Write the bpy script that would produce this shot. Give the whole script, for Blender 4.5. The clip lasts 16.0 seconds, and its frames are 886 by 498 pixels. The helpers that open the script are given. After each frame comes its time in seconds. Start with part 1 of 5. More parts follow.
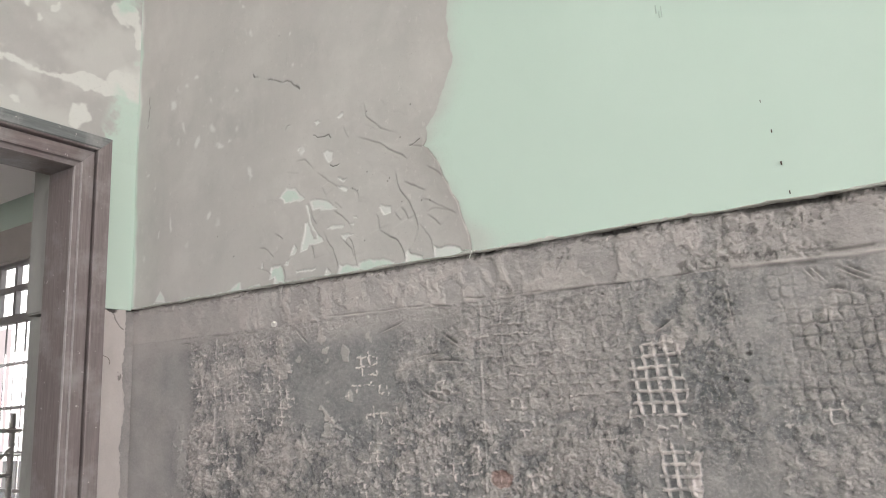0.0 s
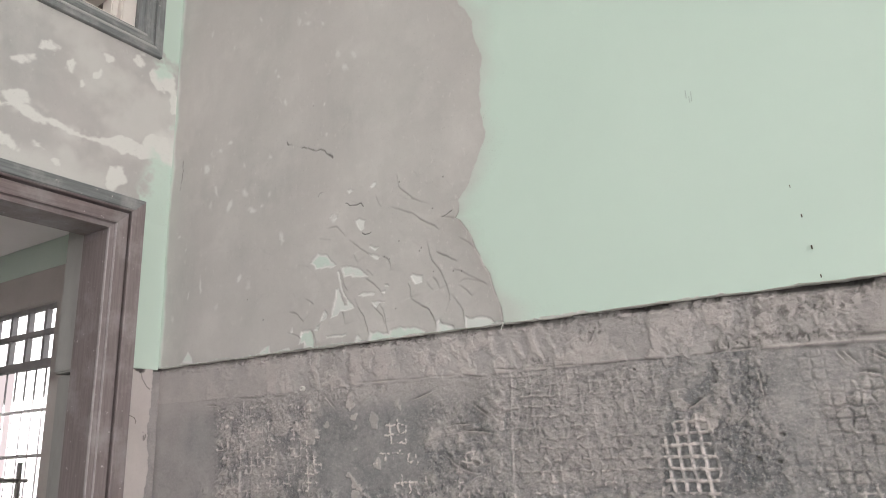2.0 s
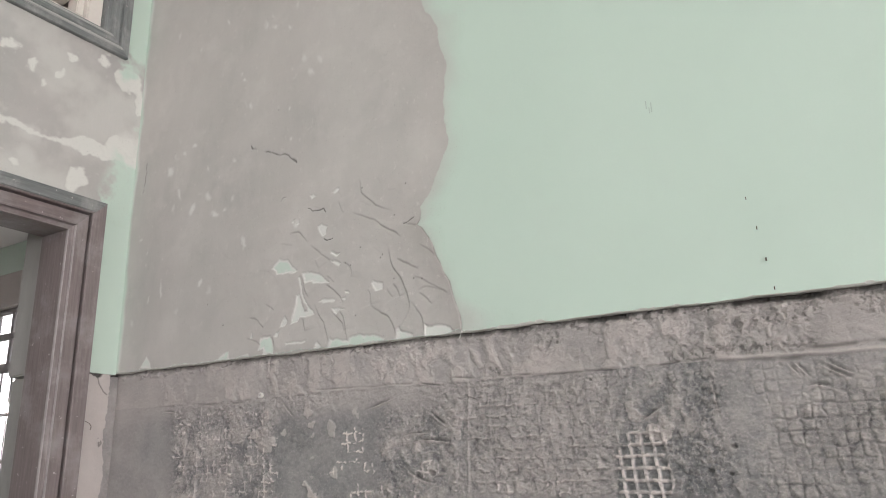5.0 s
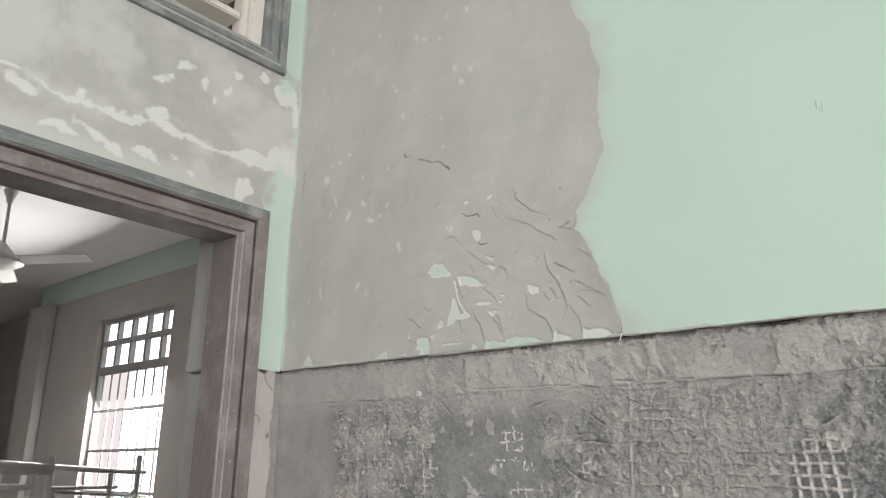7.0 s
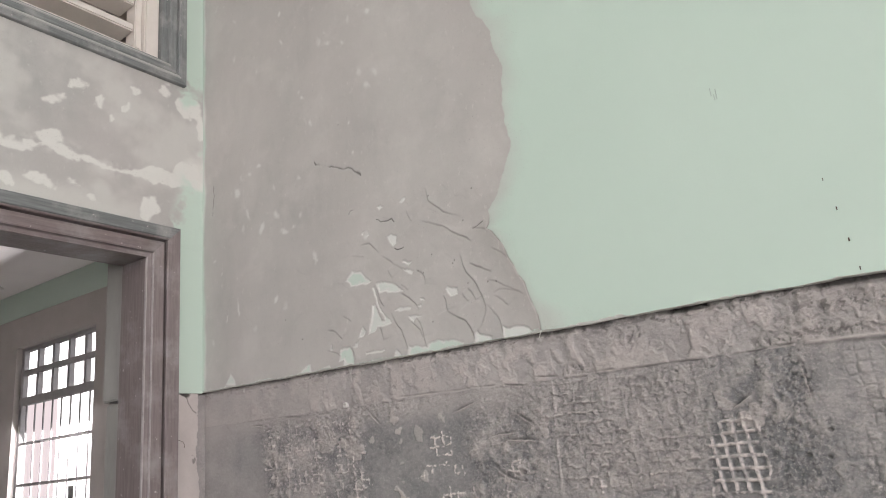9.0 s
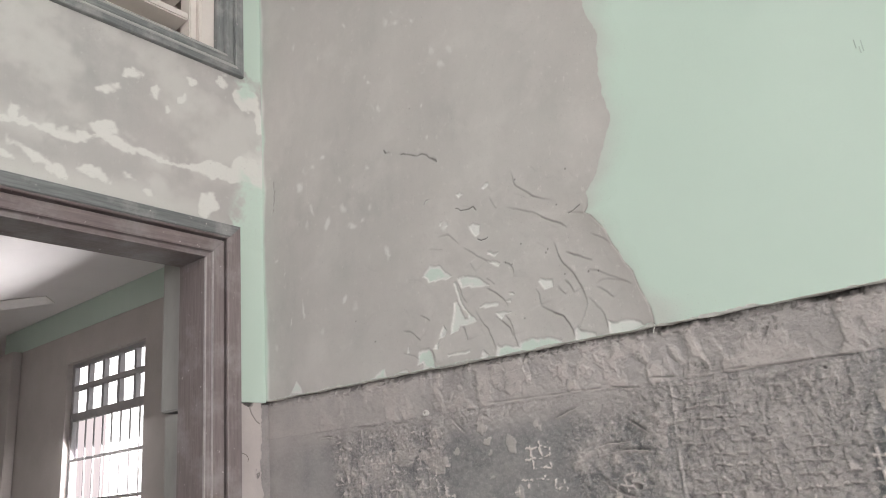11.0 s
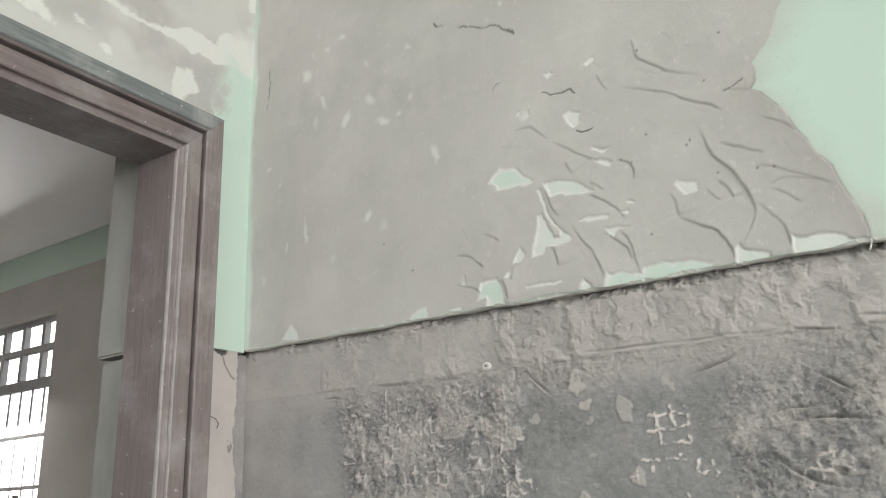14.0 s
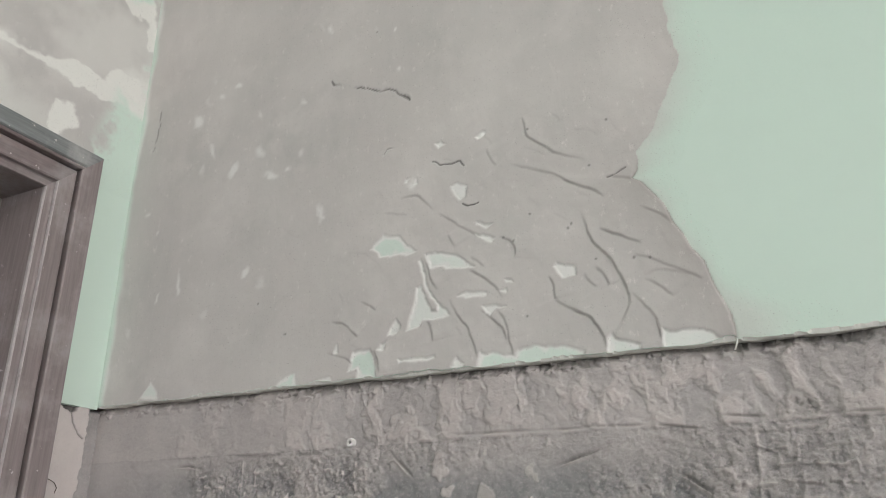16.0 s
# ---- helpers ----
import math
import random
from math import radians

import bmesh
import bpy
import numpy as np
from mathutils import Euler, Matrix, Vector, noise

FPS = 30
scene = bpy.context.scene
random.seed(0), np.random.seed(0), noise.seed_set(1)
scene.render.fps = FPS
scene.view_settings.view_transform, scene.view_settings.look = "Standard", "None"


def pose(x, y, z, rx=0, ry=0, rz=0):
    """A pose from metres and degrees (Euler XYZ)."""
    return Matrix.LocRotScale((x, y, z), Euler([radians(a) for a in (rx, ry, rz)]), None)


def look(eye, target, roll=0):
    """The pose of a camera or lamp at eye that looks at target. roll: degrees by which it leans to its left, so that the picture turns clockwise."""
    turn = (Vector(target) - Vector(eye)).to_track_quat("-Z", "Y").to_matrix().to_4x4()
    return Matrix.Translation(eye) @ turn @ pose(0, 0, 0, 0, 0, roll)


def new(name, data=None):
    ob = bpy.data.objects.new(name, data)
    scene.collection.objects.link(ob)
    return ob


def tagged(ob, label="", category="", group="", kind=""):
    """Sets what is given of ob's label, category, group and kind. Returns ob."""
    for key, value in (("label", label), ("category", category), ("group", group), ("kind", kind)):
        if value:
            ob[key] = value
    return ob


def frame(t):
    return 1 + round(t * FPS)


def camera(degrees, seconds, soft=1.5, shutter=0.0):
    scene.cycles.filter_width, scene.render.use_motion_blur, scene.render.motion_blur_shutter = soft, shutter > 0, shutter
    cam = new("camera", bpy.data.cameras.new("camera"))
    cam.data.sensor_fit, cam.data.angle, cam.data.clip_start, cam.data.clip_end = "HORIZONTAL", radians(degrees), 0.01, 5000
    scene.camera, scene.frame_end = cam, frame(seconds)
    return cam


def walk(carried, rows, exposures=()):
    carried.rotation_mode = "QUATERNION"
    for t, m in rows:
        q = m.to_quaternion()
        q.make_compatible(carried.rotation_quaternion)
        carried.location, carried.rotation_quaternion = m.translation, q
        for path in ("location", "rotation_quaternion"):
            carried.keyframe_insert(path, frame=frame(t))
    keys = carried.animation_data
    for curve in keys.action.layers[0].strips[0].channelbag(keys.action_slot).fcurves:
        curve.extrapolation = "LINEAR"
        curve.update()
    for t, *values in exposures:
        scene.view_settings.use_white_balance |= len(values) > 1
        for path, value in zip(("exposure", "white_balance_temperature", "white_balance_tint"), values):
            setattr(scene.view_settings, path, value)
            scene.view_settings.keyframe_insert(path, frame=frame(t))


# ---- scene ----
cam = camera(59.6, 16.0, soft=1.0)
PATH = [
    (0, (1.816, -1.247, 1.272), (0.747, 0.388, 1.703), -2.9),
    (0.5, (1.772, -1.284, 1.282), (0.702, 0.341, 1.745), -2.7),
    (1, (1.761, -1.325, 1.29), (0.64, 0.258, 1.777), -2.3),
    (1.5, (1.78, -1.328, 1.299), (0.669, 0.25, 1.822), -2.0),
    (2, (1.795, -1.312, 1.308), (0.738, 0.293, 1.863), -1.9),
    (2.5, (1.83, -1.279, 1.302), (0.83, 0.352, 1.886), -1.9),
    (3, (1.833, -1.277, 1.321), (0.864, 0.375, 1.898), -2.4),
    (5.5, (1.811, -1.282, 1.304), (0.763, 0.321, 1.879), -0.5),
    (6, (1.757, -1.372, 1.298), (0.518, 0.099, 1.847), 0.3),
    (6.5, (1.737, -1.434, 1.276), (0.394, -0.055, 1.818), 1.1),
    (7, (1.774, -1.369, 1.304), (0.529, 0.085, 1.881), 0.7),
    (7.5, (1.787, -1.332, 1.324), (0.651, 0.201, 1.922), -0.3),
    (8, (1.802, -1.321, 1.325), (0.768, 0.278, 1.939), -1.8),
    (8.5, (1.812, -1.327, 1.336), (0.773, 0.279, 1.921), -3.6),
    (9, (1.797, -1.336, 1.334), (0.684, 0.23, 1.888), -5.0),
    (9.5, (1.783, -1.355, 1.334), (0.629, 0.184, 1.883), -5.8),
    (10, (1.77, -1.37, 1.33), (0.567, 0.131, 1.879), -6.1),
    (12.5, (1.184, -1.011, 1.361), (0.073, 0.514, 2.025), -3.3),
    (13, (1.093, -0.999, 1.322), (0.006, 0.553, 1.962), -3.4),
    (13.5, (1.112, -0.998, 1.317), (0.05, 0.579, 1.939), -3.2),
    (14, (1.106, -1.022, 1.311), (0.089, 0.585, 1.931), -2.8),
    (14.5, (1.103, -1.005, 1.324), (0.164, 0.642, 1.962), -2.2),
    (15, (1.08, -1.02, 1.344), (0.2, 0.645, 2.015), -1.3),
    (15.5, (1.113, -1.013, 1.348), (0.276, 0.655, 2.067), -0.7),
    (16, (1.144, -0.957, 1.341), (0.333, 0.709, 2.095), -0.6),
]
EXPOSURE = [(0.0, 0.0, 6550, 11), (1.5, -0.05, 6550, 12), (3.0, -0.14, 6550, 15), (5.5, -0.10, 6500, 12), (6.5, 0.03, 6450, 9), (7.0, -0.05, 6450, 7), (8.0, -0.17, 6550, 15), (10.0, -0.10, 6550, 14), (12.5, -0.06, 6400, 9), (13.0, 0.06, 6350, 7), (14.0, 0.12, 6450, 5), (15.0, 0.02, 6500, 7), (16.0, -0.10, 6450, 10)]
walk(cam, [(t, look(eye, target, roll)) for t, eye, target, roll in PATH], EXPOSURE)

SLOPE = 0.0155                      # the cut edge falls this much a metre
X_END, BACK, TOP = 7.6, -4.6, 3.5   # the room's east wall, south wall and ceiling

# ---- world, sun, daylight in the openings ----
world = bpy.data.worlds.new("world")
scene.world = world
world.use_nodes = True
sky = world.node_tree.nodes.new("ShaderNodeTexSky")
sky.sky_type = "NISHITA"
sky.sun_disc = False
sky.sun_elevation, sky.sun_rotation = radians(82), radians(-45)
background = world.node_tree.nodes["Background"]
world.node_tree.links.new(sky.outputs[0], background.inputs[0])
background.inputs[1].default_value = 0.12

sun = new("sun", bpy.data.lights.new("sun", "SUN"))
sun.data.energy, sun.data.angle, sun.data.color = 2.0, radians(0.5), (1.0, 0.95, 0.88)
sun.matrix_world = look((-1.1, 4.1, 12), (0, 3.0, 1.0))


def opening_light(name, eye, target, width, height, watts, color):
    lamp = new(name, bpy.data.lights.new(name, "AREA"))
    lamp.data.shape, lamp.data.size, lamp.data.size_y = "RECTANGLE", width, height
    lamp.data.energy, lamp.data.color = watts, color
    lamp.matrix_world = look(eye, target)
    return lamp


# side and back lamps sit in unseen openings, added to light the two walls
opening_light("unseen_side_daylight", (X_END + 0.02, -2.3, 2.0), (0, -2.0, 1.9), 2.0, 1.9, 286, (1.0, 0.965, 0.965))
opening_light("unseen_back_daylight", (1.3, -4.62, 2.35), (1.3, 0, 1.6), 2.2, 1.5, 64, (1.0, 0.965, 0.965))
opening_light("daylight_far_window", (-4.8, 2.2, 1.75), (-4.8, 0, 0.75), 1.2, 1.8, 185, (1.0, 0.97, 0.97))


# ---- materials ----
def material(name, rough=0.85, metal=0.0):
    m = bpy.data.materials.new(name)
    m.use_nodes = True
    b = m.node_tree.nodes["Principled BSDF"]
    b.inputs["Roughness"].default_value = rough
    b.inputs["Metallic"].default_value = metal
    return m, m.node_tree, b


def node(nt, kind, **values):
    n = nt.nodes.new(kind)
    for k, v in values.items():
        n.inputs[k.replace("_", " ")].default_value = v
    return n


def noise_node(nt, scale, detail=4.0, rough=0.55, stretch=(1, 1, 1)):
    co = nt.nodes.new("ShaderNodeTexCoord")
    mp = nt.nodes.new("ShaderNodeMapping")
    mp.inputs["Scale"].default_value = stretch
    n = node(nt, "ShaderNodeTexNoise", Scale=scale, Detail=detail, Roughness=rough)
    nt.links.new(co.outputs["Object"], mp.inputs[0])
    nt.links.new(mp.outputs[0], n.inputs["Vector"])
    return n.outputs["Fac"]


def spread(nt, fac, lo, hi):
    r = node(nt, "ShaderNodeMapRange", From_Min=lo, From_Max=hi)
    nt.links.new(fac, r.inputs["Value"])
    return r.outputs[0]


def mix(nt, fac, a, b):
    m = nt.nodes.new("ShaderNodeMix")
    m.data_type = "RGBA"
    if isinstance(fac, float):
        m.inputs["Factor"].default_value = fac
    else:
        nt.links.new(fac, m.inputs["Factor"])
    for key, v in (("A", a), ("B", b)):
        sock = next(s for s in m.inputs if s.name == key and s.type == "RGBA")
        if isinstance(v, tuple):
            sock.default_value = (*v, 1)
        else:
            nt.links.new(v, sock)
    return next(s for s in m.outputs if s.type == "RGBA")


def attribute(nt, name):
    a = nt.nodes.new("ShaderNodeAttribute")
    a.attribute_name = name
    return a.outputs["Fac"]


def relief(nt, b, fac, strength, distance):
    n = node(nt, "ShaderNodeBump", Strength=strength, Distance=distance)
    nt.links.new(fac, n.inputs["Height"])
    nt.links.new(n.outputs[0], b.inputs["Normal"])
    return n


def plain(name, dark, light, scale=12, fine=160, rough=0.85, metal=0.0, stretch=(1, 1, 1), bump=0.25, depth=0.002):
    """Two colours mixed by coarse clouds and fine grain, with a fine relief."""
    m, nt, b = material(name, rough, metal)
    coarse = spread(nt, noise_node(nt, scale, 5, 0.6, stretch), 0.3, 0.7)
    grain = spread(nt, noise_node(nt, fine, 3, 0.6, stretch), 0.25, 0.75)
    mid = tuple(0.5 * (p + q) for p, q in zip(dark, light))
    c = mix(nt, coarse, dark, light)
    c2 = mix(nt, grain, mid, c)
    nt.links.new(c2, b.inputs["Base Color"])
    relief(nt, b, noise_node(nt, fine, 4, 0.65, stretch), bump, depth)
    return m


paint = plain("mint_paint", (0.495, 0.615, 0.532), (0.540, 0.655, 0.574), 3.0, 220, 0.62, bump=0.10, depth=0.001)
chip_white = plain("white_chip", (0.62, 0.62, 0.57), (0.74, 0.75, 0.70), 30, 300)
pale_wall = plain("pale_skim", (0.50, 0.475, 0.465), (0.58, 0.555, 0.545), 3.0, 90)
core = plain("bare_render", (0.22, 0.21, 0.20), (0.32, 0.30, 0.28), 8, 200)
ceiling_paint = plain("ceiling_paint", (0.68, 0.66, 0.65), (0.76, 0.74, 0.73), 2.5, 120, bump=0.1)
# base colour raised so that the far walls take in their haze
far_cement = plain("far_skim", (0.39, 0.365, 0.34), (0.51, 0.48, 0.455), 3.0, 60, bump=0.15)
floor_cement = plain("floor_cement", (0.20, 0.195, 0.19), (0.33, 0.32, 0.31), 4.0, 90)
cream = plain("cream_paint", (0.62, 0.57, 0.52), (0.74, 0.70, 0.65), 14, 120, 0.6)
beige = plain("dusty_beige", (0.40, 0.35, 0.31), (0.52, 0.47, 0.43), 10, 90)
# the window bars' grey is raised to carry the haze of the bright window
hazed_steel = plain("hazed_grey_steel", (0.28, 0.27, 0.27), (0.40, 0.39, 0.39), 20, 200, 0.55)
galvanised = plain("dusty_scaffold_steel", (0.45, 0.45, 0.44), (0.68, 0.67, 0.66), 25, 150, 0.5)
fan_white = plain("fan_enamel", (0.55, 0.53, 0.50), (0.66, 0.64, 0.61), 20, 90, 0.4)
hose_plastic = plain("grey_conduit", (0.50, 0.48, 0.46), (0.60, 0.58, 0.56), 40, 200, 0.5)
scuff_grey = plain("scuff_grey", (0.38, 0.46, 0.41), (0.44, 0.53, 0.47), 60, 300)
rust = plain("dark_rust", (0.03, 0.025, 0.02), (0.10, 0.07, 0.05), 90, 500)
white_plastic = plain("white_plastic", (0.62, 0.60, 0.57), (0.74, 0.72, 0.69), 60, 400, 0.45)


def coat_material(name, dark, light, under):
    """Skim coat: grey filler; where it was drawn thin the paint below shows, cracks hold dirt, and creases get painted
    shade.
    """
    m, nt, b = material(name, 0.9)
    cloud = spread(nt, noise_node(nt, 3.6, 5, 0.6), 0.32, 0.66)
    c = mix(nt, cloud, dark, light)
    streak = spread(nt, noise_node(nt, 30, 4, 0.6, (1, 1, 0.35)), 0.35, 0.8)
    c = mix(nt, streak, c, tuple(0.5 * (p + q) + 0.01 for p, q in zip(dark, light)))
    warm = spread(nt, noise_node(nt, 2.2, 3, 0.5), 0.40, 0.62)
    c = mix(nt, warm, c, mix(nt, 0.50, c, (0.462, 0.438, 0.416)))
    worn = spread(nt, noise_node(nt, 7.5, 4, 0.6), 0.52, 0.70)
    c = mix(nt, worn, c, mix(nt, 0.45, c, tuple(1.10 * p for p in light)))
    c = mix(nt, attribute(nt, "rim_brown"), c, (0.315, 0.288, 0.262))
    c = mix(nt, attribute(nt, "thin"), c, under)
    c = mix(nt, attribute(nt, "paint"), c, (0.518, 0.635, 0.553))
    c = mix(nt, attribute(nt, "crack_shade"), c, (0.035, 0.03, 0.025))
    dust = spread(nt, noise_node(nt, 420, 3, 0.7), 0.62, 0.74)
    c = mix(nt, dust, c, tuple(0.72 * p for p in dark))
    pale = spread(nt, noise_node(nt, 95, 4, 0.75, (1, 1, 0.6)), 0.60, 0.80)
    c = mix(nt, pale, c, tuple(min(1, 1.16 * p) for p in light))
    nt.links.new(c, b.inputs["Base Color"])
    n1 = relief(nt, b, noise_node(nt, 300, 4, 0.7), 0.13, 0.0012)
    n2 = node(nt, "ShaderNodeBump", Strength=0.22, Distance=0.004)
    nt.links.new(noise_node(nt, 40, 5, 0.6, (1, 1, 0.45)), n2.inputs["Height"])
    nt.links.new(n2.outputs[0], n1.inputs["Normal"])
    return m


coat = coat_material("grey_skim_coat", (0.398, 0.388, 0.368), (0.528, 0.510, 0.482), (0.665, 0.668, 0.635))
coat_door = coat_material("pale_skim_coat", (0.342, 0.340, 0.322), (0.462, 0.458, 0.434), (0.65, 0.655, 0.61))


def dado_material():
    """Tile bed left on the wall: dark cement, paler mortar and nearly white ribs of the tiles' backs; grit says where it is coarse."""
    m, nt, b = material("old_tile_mortar", 0.93)
    grit = attribute(nt, "grit")

    def gritty(fac, least):
        amount = node(nt, "ShaderNodeMapRange", To_Min=least, To_Max=1.0)
        nt.links.new(grit, amount.inputs["Value"])
        both = nt.nodes.new("ShaderNodeMath")
        both.operation = "MULTIPLY"
        nt.links.new(amount.outputs[0], both.inputs[0])
        if isinstance(fac, float):
            both.inputs[1].default_value = fac
        else:
            nt.links.new(fac, both.inputs[1])
        return both.outputs[0]

    cloud = spread(nt, noise_node(nt, 9, 6, 0.65), 0.3, 0.7)
    dark = mix(nt, cloud, (0.160, 0.165, 0.168), (0.240, 0.241, 0.241))
    pale = mix(nt, cloud, (0.405, 0.372, 0.352), (0.510, 0.472, 0.448))
    speck = spread(nt, noise_node(nt, 190, 3, 0.7), 0.52, 0.62)
    dark = mix(nt, gritty(speck, 0.35), dark, (0.33, 0.312, 0.304))
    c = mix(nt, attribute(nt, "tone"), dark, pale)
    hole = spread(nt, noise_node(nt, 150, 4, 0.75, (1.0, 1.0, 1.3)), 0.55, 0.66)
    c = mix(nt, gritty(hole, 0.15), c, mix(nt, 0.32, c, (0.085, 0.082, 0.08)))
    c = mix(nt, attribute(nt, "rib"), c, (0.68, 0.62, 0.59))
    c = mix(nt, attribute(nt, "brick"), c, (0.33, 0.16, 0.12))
    c = mix(nt, attribute(nt, "crack_shade"), c, (0.06, 0.055, 0.05))
    nt.links.new(c, b.inputs["Base Color"])
    n1 = relief(nt, b, noise_node(nt, 260, 4, 0.75), 0.9, 0.0026)
    n2 = node(nt, "ShaderNodeBump", Strength=0.7, Distance=0.004)
    nt.links.new(gritty(0.95, 0.22), n1.inputs["Strength"])
    nt.links.new(gritty(0.75, 0.20), n2.inputs["Strength"])
    nt.links.new(noise_node(nt, 120, 5, 0.75), n2.inputs["Height"])
    nt.links.new(n2.outputs[0], n1.inputs["Normal"])
    return m


dado_mat = dado_material()


def wood_material(name, dark, light, dust, stretch):
    m, nt, b = material(name, 0.58)
    grain = spread(nt, noise_node(nt, 26, 6, 0.7, stretch), 0.3, 0.7)
    c = mix(nt, grain, dark, light)
    cloud = spread(nt, noise_node(nt, 9, 5, 0.65), 0.48, 0.75)
    c = mix(nt, cloud, c, dust)
    spots = spread(nt, noise_node(nt, 70, 3, 0.6), 0.69, 0.73)
    c = mix(nt, spots, c, (0.50, 0.46, 0.44))
    nt.links.new(c, b.inputs["Base Color"])
    relief(nt, b, noise_node(nt, 60, 5, 0.7, stretch), 0.3, 0.0015)
    return m


wood_up = wood_material("brown_wood_upright", (0.160, 0.132, 0.128), (0.250, 0.212, 0.207), (0.34, 0.312, 0.305), (6, 6, 0.35))
wood_along = wood_material("brown_wood_level", (0.135, 0.108, 0.105), (0.225, 0.182, 0.178), (0.28, 0.265, 0.26), (6, 0.35, 6))
grey_up = wood_material("grey_green_wood_upright", (0.14, 0.15, 0.15), (0.24, 0.255, 0.25), (0.40, 0.40, 0.385), (6, 6, 0.35))
grey_along = wood_material("grey_green_wood_level", (0.12, 0.13, 0.13), (0.22, 0.235, 0.23), (0.38, 0.38, 0.365), (6, 0.35, 6))


def glow(name, color, strength):
    m = bpy.data.materials.new(name)
    m.use_nodes = True
    nt = m.node_tree
    nt.nodes.clear()
    out = nt.nodes.new("ShaderNodeOutputMaterial")
    e = node(nt, "ShaderNodeEmission", Strength=strength)
    e.inputs["Color"].default_value = (*color, 1)
    nt.links.new(e.outputs[0], out.inputs[0])
    return m


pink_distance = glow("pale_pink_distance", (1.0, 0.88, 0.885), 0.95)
bright_sky = glow("bright_overcast_distance", (1.0, 0.985, 0.98), 3.0)


# ---- building helpers ----
def part(name, bm, mat, parent=None, label="", smooth=False):
    me = bpy.data.meshes.new(name)
    bmesh.ops.recalc_face_normals(bm, faces=bm.faces)
    bm.to_mesh(me)
    bm.free()
    me.materials.append(mat)
    if smooth:
        for p in me.polygons:
            p.use_smooth = True
    ob = new(name, me)
    if parent is not None:
        ob.parent = parent
    if label:
        tagged(ob, label)
    return ob


def box(bm, x0, x1, y0, y1, z0, z1):
    v = [bm.verts.new((x, y, z)) for x in (x0, x1) for y in (y0, y1) for z in (z0, z1)]
    for f in ((0, 1, 3, 2), (4, 6, 7, 5), (0, 4, 5, 1), (2, 3, 7, 6), (0, 2, 6, 4), (1, 5, 7, 3)):
        bm.faces.new([v[i] for i in f])
    return v


def boxes(*sizes, bevel=0.0):
    bm = bmesh.new()
    for s in sizes:
        box(bm, *s)
    if bevel:
        bmesh.ops.bevel(bm, geom=list(bm.edges), offset=bevel, segments=2, affect="EDGES")
    return bm


def tube(points, radius, sides=10):
    """A round bar along a line of points, with closed ends."""
    bm = bmesh.new()
    pts = [Vector(p) for p in points]
    rings = []
    for i, p in enumerate(pts):
        d = (pts[min(i + 1, len(pts) - 1)] - pts[max(i - 1, 0)]).normalized()
        side = d.cross(Vector((0.31, 0.52, 0.79))).normalized()
        up = side.cross(d)
        rings.append([bm.verts.new(p + radius * (math.cos(a) * side + math.sin(a) * up))
                      for a in (2 * math.pi * k / sides for k in range(sides))])
    for a, b in zip(rings, rings[1:]):
        for k in range(sides):
            bm.faces.new((a[k], a[(k + 1) % sides], b[(k + 1) % sides], b[k]))
    bm.faces.new(rings[0])
    bm.faces.new(rings[-1])
    return bm


def lathe(profile, sides=28, z_axis=True):
    bm = bmesh.new()
    rings = [[bm.verts.new((r * math.cos(2 * math.pi * k / sides), r * math.sin(2 * math.pi * k / sides), z))
              for k in range(sides)] for r, z in profile]
    for a, b in zip(rings, rings[1:]):
        for k in range(sides):
            bm.faces.new((a[k], a[(k + 1) % sides], b[(k + 1) % sides], b[k]))
    bm.faces.new(rings[0])
    bm.faces.new(rings[-1])
    return bm


def thing(name, label, category, group="", kind="", at=(0, 0, 0)):
    ob = new(name)
    ob.location = at
    ob.empty_display_size = 0.1
    return tagged(ob, label, category, group, kind)


# ---- noise on grids ----
RNG = np.random.RandomState(7)
TABLE = RNG.rand(256, 256)


def cloud(u, v, size, seed=0):
    """Smooth noise from 0 to 1 with lumps of the given size in metres."""
    c, w = math.cos(0.7 + 1.9 * seed), math.sin(0.7 + 1.9 * seed)
    p, q = (u * c - v * w) / size + 17.3 * seed + 500, (u * w + v * c) / size + 9.1 * seed + 500
    i, j = np.floor(p).astype(int), np.floor(q).astype(int)
    a, b = p - i, q - j
    a, b = a * a * (3 - 2 * a), b * b * (3 - 2 * b)
    t = lambda m, n: TABLE[m % 256, n % 256]
    return (t(i, j) * (1 - a) + t(i + 1, j) * a) * (1 - b) + (t(i, j + 1) * (1 - a) + t(i + 1, j + 1) * a) * b


def fractal(u, v, size, octaves=4, seed=0):
    out, amp, tot = 0, 1.0, 0.0
    for k in range(octaves):
        out = out + amp * cloud(u, v, size / 2 ** k, seed + 3 * k)
        tot += amp
        amp *= 0.55
    return out / tot


def step(v, lo, hi):
    t = np.clip((v - lo) / (hi - lo), 0, 1)
    return t * t * (3 - 2 * t)


def bow(x0, z0, x1, z1, bend, n=24):
    """Points on an arc from one end to the other; bend: its rise over its length, to the left of the way."""
    s = np.linspace(0, 1, n)
    dx, dz = x1 - x0, z1 - z0
    k = 4 * bend * s * (1 - s)
    return np.stack([x0 + dx * s - dz * k, z0 + dz * s + dx * k], 1)


